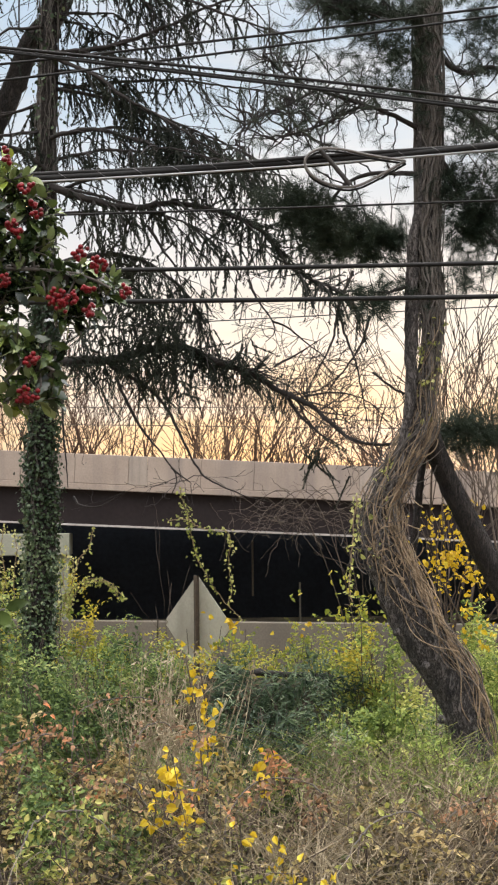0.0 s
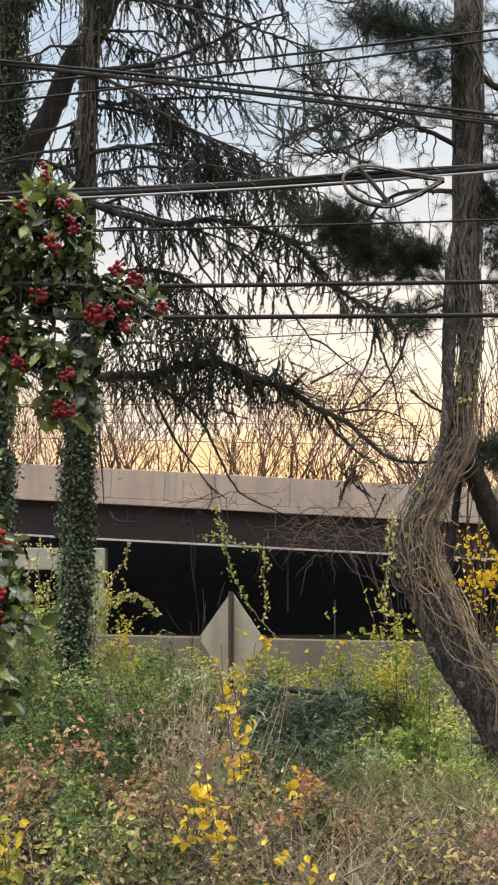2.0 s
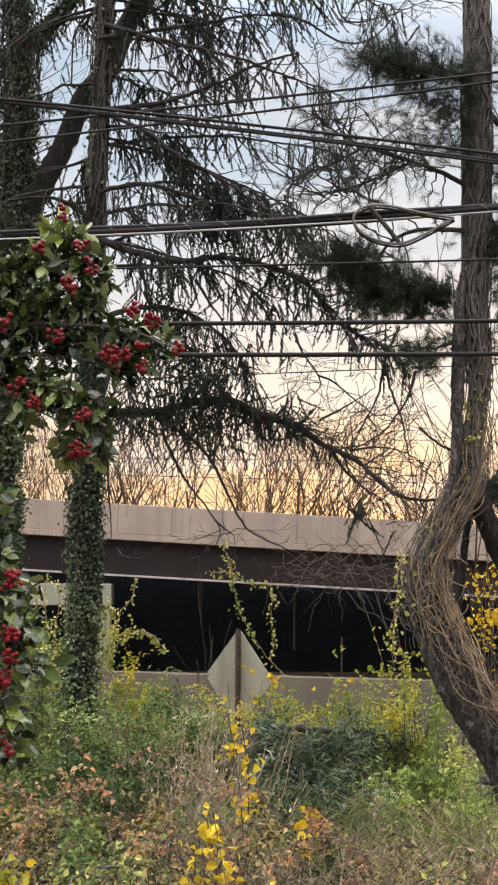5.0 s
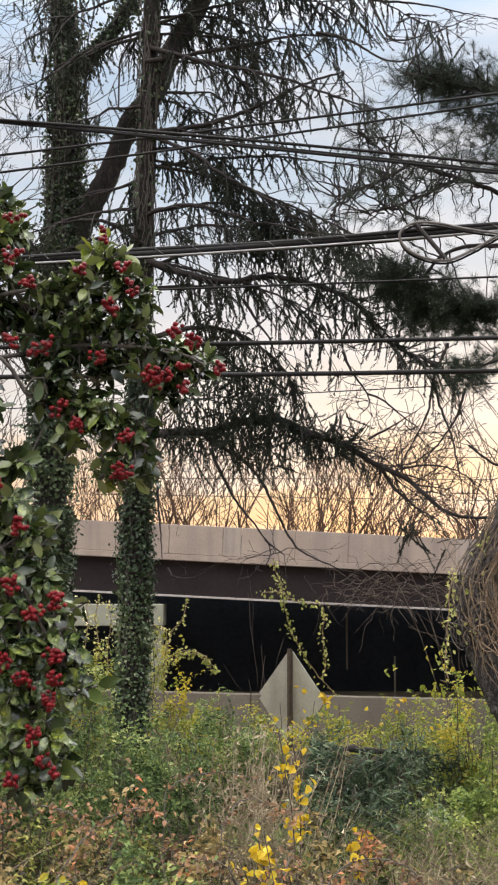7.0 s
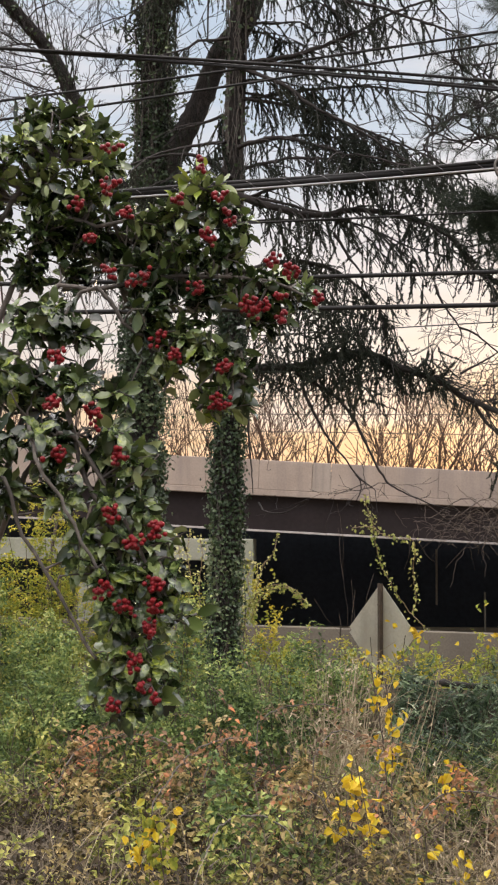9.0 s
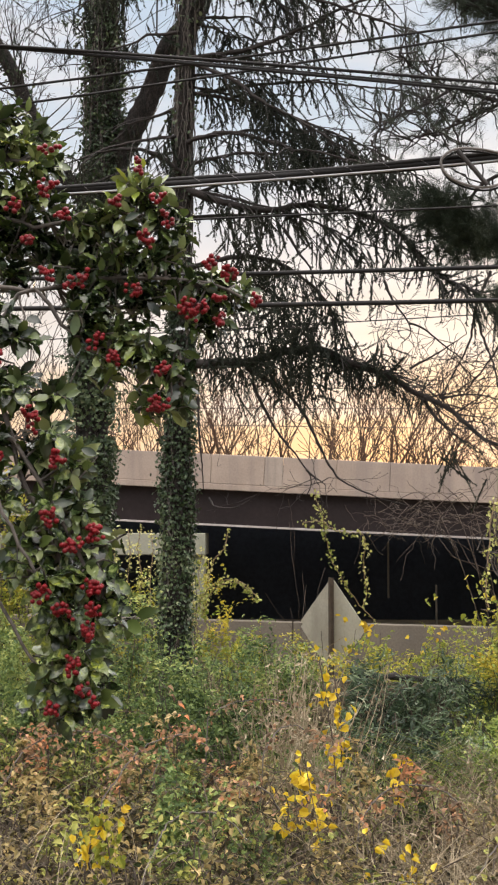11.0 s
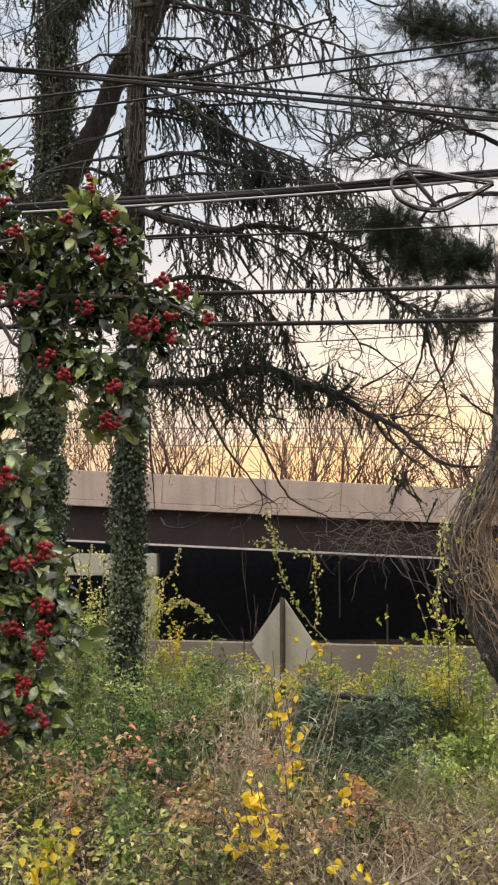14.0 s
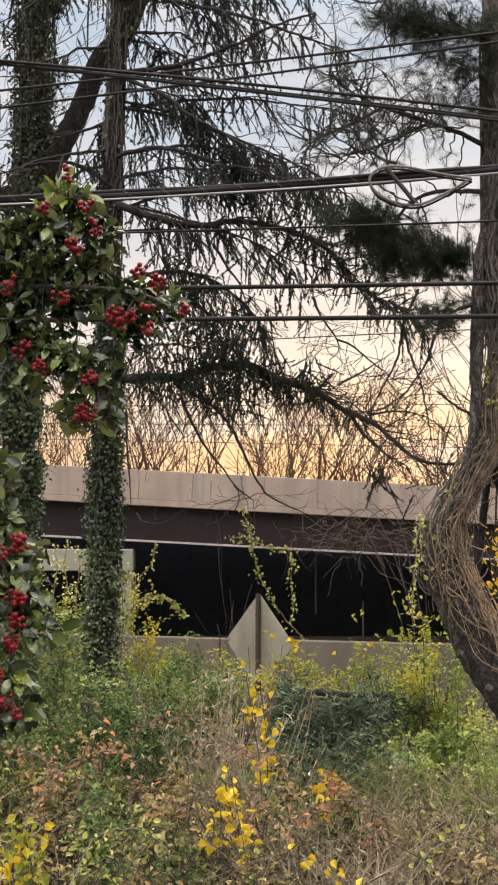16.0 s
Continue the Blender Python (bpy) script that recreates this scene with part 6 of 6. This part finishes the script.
def build_yellow_sprigs():
    rng = np.random.default_rng(91)
    leaf_data = {m.name: [mesh_data("leaf", *blade(w, f), m) for w, f in ((0.84, 0.2), (0.72, 0.25), (0.92, 0.14))] for m in (YELLOW, YGREEN)}
    for pts, n, size, mat in (
        ([(0.252, 8.00, 0.099), (0.222, 8.00, 0.490), (0.168, 8.00, 0.818), (0.152, 8.00, 0.933)], 24, 0.054, YELLOW),
        ([(0.266, 8.00, 0.099), (0.275, 8.00, 0.522), (0.234, 8.00, 0.850)], 26, 0.056, YELLOW),
        ([(0.135, 6.80, 0.009), (0.109, 6.80, 0.257), (0.054, 6.80, 0.396), (0.026, 6.80, 0.534)], 56, 0.052, YELLOW),
        ([(-0.045, 6.80, 0.123), (-0.030, 6.80, 0.342), (-0.066, 6.80, 0.426)], 16, 0.054, YELLOW),
        ([(0.570, 7.50, 0.161), (0.562, 7.50, 0.344), (0.598, 7.50, 0.472)], 15, 0.058, YELLOW),
        ([(0.537, 6.00, 0.128), (0.521, 6.00, 0.257), (0.506, 6.00, 0.313)], 12, 0.05, YELLOW),
        ([(0.359, 6.20, 0.201), (0.357, 6.20, 0.276), (0.352, 6.20, 0.327)], 4, 0.045, YELLOW),
        ([(0.303, 5.60, 0.209), (0.286, 5.60, 0.289)], 10, 0.045, YELLOW),
        ([(0.627, 5.60, 0.178), (0.616, 5.60, 0.280)], 10, 0.045, YELLOW),
        ([(-0.765, 5.80, 0.226), (-0.790, 5.80, 0.389), (-0.827, 5.80, 0.518)], 80, 0.040, YGREEN),
        ([(-0.884, 5.80, 0.225), (-0.862, 5.80, 0.365), (-0.791, 5.80, 0.483)], 40, 0.040, YELLOW),
        ([(2.246, 11.00, 1.010), (2.279, 11.00, 1.562), (2.332, 11.00, 1.885)], 110, 0.046, YELLOW),
        ([(2.385, 11.00, 0.962), (2.485, 11.00, 1.283), (2.629, 11.00, 1.420)], 120, 0.048, YELLOW),
        ([(2.339, 11.00, 0.963), (2.251, 11.00, 1.285), (2.136, 11.00, 1.379)], 100, 0.046, YELLOW),
        ([(2.348, 11.00, 1.445), (2.329, 11.00, 1.700), (2.318, 11.00, 1.885)], 60, 0.046, YELLOW),
        ([(2.360, 10.60, 0.678), (2.319, 10.60, 0.900), (2.277, 10.60, 1.077)], 46, 0.06, YELLOW),
        ([(0.918, 14.50, 0.343), (0.921, 14.50, 0.611)], 8, 0.10, YELLOW),
        ([(0.621, 14.60, 0.218), (0.641, 14.60, 0.458), (0.667, 14.60, 0.638)], 26, 0.06, YELLOW),
        ([(0.319, 14.60, 0.163), (0.314, 14.60, 0.402), (0.297, 14.60, 0.613)], 18, 0.06, YELLOW),
        ([(0.821, 14.40, 0.176), (0.882, 14.40, 0.352)], 40, 0.06, YGREEN),
        ([(1.471, 13.50, 0.203), (1.473, 13.50, 0.398), (1.446, 13.50, 0.538)], 34, 0.06, YELLOW),
        ([(-1.016, 14.00, 0.646), (-0.999, 14.00, 0.990), (-1.022, 14.00, 1.335)], 80, 0.050, YGREEN),
        ([(1.759, 11.80, 0.773), (1.737, 11.80, 0.969), (1.613, 11.80, 1.020)], 60, 0.06, YGREEN),
    ):
        c = curve(pts, 0.03, 0.002, rng)
        foot = np.array([c[0][0], c[0][1], float(ground_height(c[0][0], c[0][1]))])
        c = np.vstack([foot, c]) if c[0][2] > foot[2] else c
        t = thing("yellow_sprig", tuple(foot), "upright sprig with bright yellow autumn leaves" if mat is YELLOW else "upright sprig with yellow-green leaves", "sapling", "yellow-leaved sprigs")
        wood("stem", [(c, 0.004)], TWIG, t, 4)
        i = rng.integers(max(1, len(c) // 3), len(c), n)
        wide = 0.035 if c[0][1] < 9 else 0.10
        if c[-1][1] < 9:
            at = c[i] + rng.normal(0, wide, (n, 3))
        else:
            hub = c[rng.integers(len(c) // 3, len(c), 9)] + rng.normal(0, 1, (9, 3)) * np.array([0.19, 0.12, 0.13])
            at = hub[rng.integers(0, 9, n)] + rng.normal(0, 1, (n, 3)) * np.array([0.07, 0.06, 0.028])
        if c[-1][1] < 9:
            d, nrm = around(rng, n), unit(around(rng, n) + np.array([0, -0.5, 0.4]))
            d[:, 2] -= 0.7
            single_leaves("leaf", leaf_data[mat.name], at, d, nrm, size * rng.uniform(0.65, 1.25, n), t)
        else:
            foliage("foliage", blade(0.7), at, rng, size, mat, t, up=0.3, droop=0.3)


build_yellow_sprigs()


# ---- holly close to the camera ----
def build_holly():
    rng = np.random.default_rng(101)
    t = thing("holly_tree", (-0.95, 2.75, 0.0), "holly with glossy dark leaves and red berry clusters", "tree")
    # rounded masses of shoots: centre and spread, bough by bough
    high = [((-0.643, 2.68, 2.487), 55), ((-0.561, 2.68, 2.487), 45), ((-0.503, 2.68, 2.451), 36), ((-0.629, 2.68, 2.394), 65), ((-0.537, 2.68, 2.381), 48), ((-0.605, 2.68, 2.300), 60), ((-0.524, 2.68, 2.299), 45), ((-0.650, 2.68, 2.231), 45), ((-0.557, 2.68, 2.219), 36), ((-0.484, 2.68, 2.357), 25), ((-0.747, 2.68, 2.453), 80), ((-0.744, 2.68, 2.301), 80)]
    high += [((-0.658, 2.74, 2.565), 38), ((-0.586, 2.74, 2.558), 36), ((-0.515, 2.74, 2.521), 28), ((-0.583, 2.74, 2.337), 55), ((-0.488, 2.74, 2.277), 30)]
    reach = [((-0.400, 2.62, 2.308), 35), ((-0.416, 2.62, 2.218), 40), ((-0.345, 2.62, 2.330), 38), ((-0.295, 2.62, 2.381), 36), ((-0.255, 2.62, 2.329), 35), ((-0.321, 2.62, 2.251), 45), ((-0.243, 2.62, 2.250), 45), ((-0.210, 2.62, 2.295), 25), ((-0.376, 2.62, 2.172), 40), ((-0.287, 2.62, 2.161), 50), ((-0.198, 2.62, 2.171), 45), ((-0.143, 2.62, 2.171), 40), ((-0.099, 2.62, 2.157), 26), ((-0.165, 2.62, 2.115), 35)]
    reach += [((-0.420, 2.76, 2.293), 42), ((-0.361, 2.76, 2.221), 48), ((-0.278, 2.76, 2.221), 45), ((-0.326, 2.76, 2.339), 40), ((-0.407, 2.76, 2.150), 34)]
    under = [((-0.370, 2.58, 2.077), 35), ((-0.315, 2.58, 2.066), 40), ((-0.336, 2.58, 2.011), 35), ((-0.260, 2.58, 2.033), 38), ((-0.217, 2.58, 2.000), 28), ((-0.270, 2.58, 1.946), 33), ((-0.216, 2.58, 1.932), 16), ((-0.398, 2.58, 2.121), 25)]
    side = [((-0.610, 2.52, 2.091), 45), ((-0.556, 2.52, 2.091), 45), ((-0.512, 2.52, 2.069), 28), ((-0.586, 2.52, 1.983), 60), ((-0.511, 2.52, 1.972), 40), ((-0.457, 2.52, 1.945), 32), ((-0.563, 2.52, 1.876), 70), ((-0.466, 2.52, 1.866), 55), ((-0.412, 2.52, 1.823), 35), ((-0.539, 2.52, 1.770), 55), ((-0.443, 2.52, 1.760), 50), ((-0.385, 2.52, 1.739), 33), ((-0.485, 2.52, 1.676), 40), ((-0.410, 2.52, 1.666), 45), ((-0.357, 2.52, 1.666), 26), ((-0.695, 2.52, 2.005), 80), ((-0.691, 2.52, 1.844), 80), ((-0.667, 2.52, 1.749), 50)]
    tail = [((-0.459, 2.50, 1.593), 42), ((-0.385, 2.50, 1.593), 40), ((-0.343, 2.50, 1.604), 28), ((-0.507, 2.50, 1.634), 20), ((-0.426, 2.50, 1.531), 45), ((-0.364, 2.50, 1.532), 33), ((-0.319, 2.50, 1.532), 15), ((-0.425, 2.50, 1.460), 38), ((-0.378, 2.50, 1.450), 28), ((-0.456, 2.50, 1.408), 40), ((-0.393, 2.50, 1.399), 28), ((-0.424, 2.50, 1.366), 22), ((-0.362, 2.50, 1.389), 13)]
    k, upper = 2.6 / 2400, len(high) + len(reach) + len(under)
    at, dirs, nrm, size, shoots = [], [], [], [], []
    trend = [np.array([0.5, -0.2, 0.35])] * len(high) + [np.array([0.8, -0.2, 0.1])] * len(reach) + [np.array([0.6, -0.2, -0.2])] * len(under) + [np.array([0.45, -0.55, -0.15])] * len(side) + [np.array([0.35, -0.45, -0.6])] * len(tail)
    for j, (c, r) in enumerate(high + reach + under + side + tail):
        for _ in range(int((0.0046 if j < upper else 0.0026) * r * r) + 2):
            o = around(rng, 1)[0]
            tip = np.array(c) + o * r * k * rng.uniform(0.35, 0.95)
            way = unit(0.8 * o + trend[j] + rng.normal(0, 0.35, 3))
            n, long = int(rng.integers(7, 11)), rng.uniform(0.045, 0.075)
            s = np.linspace(0, 1, n) ** 1.1
            a = rng.uniform(0, 6.28) + 2.4 * np.arange(n)
            u = unit(np.cross(way, np.array([0.3, 0.2, 0.9])))
            w = np.cross(way, u)
            ring = np.cos(a)[:, None] * u + np.sin(a)[:, None] * w
            at.append(tip - way * long * s[:, None] + ring * 0.003)
            d = unit(ring + way * (0.9 - 0.5 * s)[:, None] + rng.normal(0, 0.18, (n, 3)) - np.array([0, 0, 0.12]))
            dirs.append(d)
            nrm.append(unit(way * 0.7 + np.array([0, 0.0 if j < upper else -0.7, 0.75 if j < upper else 0.95]) + rng.normal(0, 0.45, (n, 3))))
            size.append((0.042 if j < upper else 0.046) * rng.uniform(0.7, 1.15, n) * (0.75 + 0.25 * np.minimum(1, 3 * s)))
            shoots.append((tip, tip - way * long))
    at, dirs, nrm, size = np.vstack(at), np.vstack(dirs), np.vstack(nrm), np.concatenate(size)
    front = np.argsort(at[:, 1])
    near, rest = front[:300], front[300:]
    leaf = spiny_leaf()
    single_leaves("leaf", [mesh_data("leaf", *leaf, HOLLY, True)], at[near], dirs[near], nrm[near], size[near], t)
    v, f = stamp(leaf, at[rest], dirs[rest], nrm[rest], size[rest])
    piece("foliage", mesh_data("foliage", v, f, HOLLY, True), t, "glossy dark green leaves", "stuff")
    # trunk and boughs
    trunk = curve([(-0.95, 2.75, -0.05), (-0.93, 2.75, 0.9), (-0.90, 2.72, 1.8), (-0.85, 2.70, 2.5)], 0.06)
    wood("trunk", [(trunk, taper(len(trunk), 0.05, 0.02))], LIMB_BARK, t, 10, "", 0.04, rng)
    boughs = [
        [(-0.92, 2.74, 1.2), (-0.655, 2.64, 2.084), (-0.499, 2.64, 2.173), (-0.321, 2.62, 2.194), (-0.164, 2.60, 2.180), (-0.097, 2.58, 2.150)],
        [(-0.90, 2.72, 1.7), (-0.646, 2.68, 2.273), (-0.486, 2.66, 2.310), (-0.298, 2.62, 2.365)],
        [(-0.88, 2.71, 2.1), (-0.649, 2.68, 2.420), (-0.523, 2.66, 2.440)],
        [(-0.92, 2.74, 1.1), (-0.578, 2.60, 2.100), (-0.424, 2.60, 2.080), (-0.271, 2.58, 2.022), (-0.210, 2.57, 1.990)],
        [(-0.93, 2.74, 1.0), (-0.620, 2.55, 1.943), (-0.508, 2.53, 1.791), (-0.440, 2.52, 1.650), (-0.415, 2.51, 1.511), (-0.440, 2.50, 1.388)],
        [(-0.93, 2.74, 1.15), (-0.600, 2.54, 1.844), (-0.461, 2.52, 1.759), (-0.375, 2.51, 1.604), (-0.340, 2.50, 1.533)],
        [(-0.93, 2.74, 1.60), (-0.685, 2.50, 1.801), (-0.618, 2.50, 1.686), (-0.575, 2.50, 1.623), (-0.537, 2.50, 1.556), (-0.504, 2.50, 1.495), (-0.478, 2.50, 1.464)],
        [(-0.92, 2.74, 1.70), (-0.66, 2.56, 1.92), (-0.588, 2.45, 1.830), (-0.556, 2.45, 1.778), (-0.529, 2.45, 1.737), (-0.497, 2.45, 1.676), (-0.471, 2.45, 1.625)],
    ]
    paths = []
    for j, b in enumerate(boughs):
        c = curve(b, 0.03, 0.002, rng)
        paths.append(c)
        wood("bough", [(c, taper(len(c), 0.009 if j < 6 else 0.0048, 0.003))], VINE_DARK, t, 6)
    allp = np.vstack(paths)
    stalks = []
    for tip, foot in shoots:
        q = allp[np.argmin(((allp - foot) ** 2).sum(1))]
        stalks.append((np.vstack([q, (q + foot) / 2 + rng.normal(0, 0.008, 3), foot, tip]), np.array([0.0030, 0.0024, 0.002, 0.0012])))
    wood("shoot_growth", stalks, VINE_DARK, t, 3)
    # berry clusters
    spots = [(-0.469, 2.52, 2.428), (-0.468, 2.52, 2.362), (-0.532, 2.52, 2.310), (-0.504, 2.52, 2.253), (-0.471, 2.52, 2.193), (-0.440, 2.52, 2.301), (-0.401, 2.52, 2.187), (-0.338, 2.52, 2.328), (-0.290, 2.52, 2.393), (-0.278, 2.52, 2.251), (-0.262, 2.52, 2.327), (-0.246, 2.52, 2.283), (-0.298, 2.52, 2.154), (-0.213, 2.52, 2.121), (-0.186, 2.52, 2.121), (-0.144, 2.52, 2.132), (-0.138, 2.52, 2.094), (-0.075, 2.52, 2.137), (-0.123, 2.52, 2.191), (-0.165, 2.52, 2.202), (-0.372, 2.52, 2.058), (-0.335, 2.52, 2.031), (-0.244, 2.52, 2.004), (-0.259, 2.52, 1.940)]
    low_spots = [(-0.551, 2.43, 2.025), (-0.560, 2.43, 1.926), (-0.482, 2.43, 1.901), (-0.548, 2.43, 1.834), (-0.439, 2.43, 1.829), (-0.433, 2.43, 1.722), (-0.366, 2.43, 1.702), (-0.456, 2.43, 1.596), (-0.370, 2.43, 1.597), (-0.410, 2.43, 1.556), (-0.359, 2.43, 1.557), (-0.369, 2.43, 1.526), (-0.404, 2.43, 1.466), (-0.368, 2.43, 1.417), (-0.433, 2.43, 1.387), (-0.401, 2.43, 1.672)]
    berry = mesh_data("berry", *ball(), BERRY, True)
    for j, s in enumerate(spots + low_spots):
        big = 1.3 if j >= len(spots) or j in (1, 6, 13, 14, 21, 23) else 1.0
        n = int(rng.integers(11, 19) * big**1.4)
        hubs = rng.normal(0, 1, (3, 3)) * np.array([0.006, 0.004, 0.006]) * big
        o = hubs[rng.integers(0, 3, n)] + around(rng, n) * (rng.uniform(0.2, 1.0, n) ** 0.5)[:, None] * np.array([0.0115, 0.009, 0.0115]) * big
        stalks = tubes([(np.vstack([np.array(s) + (0, 0.018, 0.004), np.array(s) + q]), 0.0007) for q in o], 3)
        cl = piece("berry_bunch", mesh_data("berry_bunch", *stalks, VINE_DARK), t, "cluster of shiny red berries")
        for q in o:
            b = new("berry", berry)
            b.parent = cl
            b.location, b.scale = Vector(np.array(s) + q), (0.0052 * rng.uniform(0.85, 1.15),) * 3


build_holly()
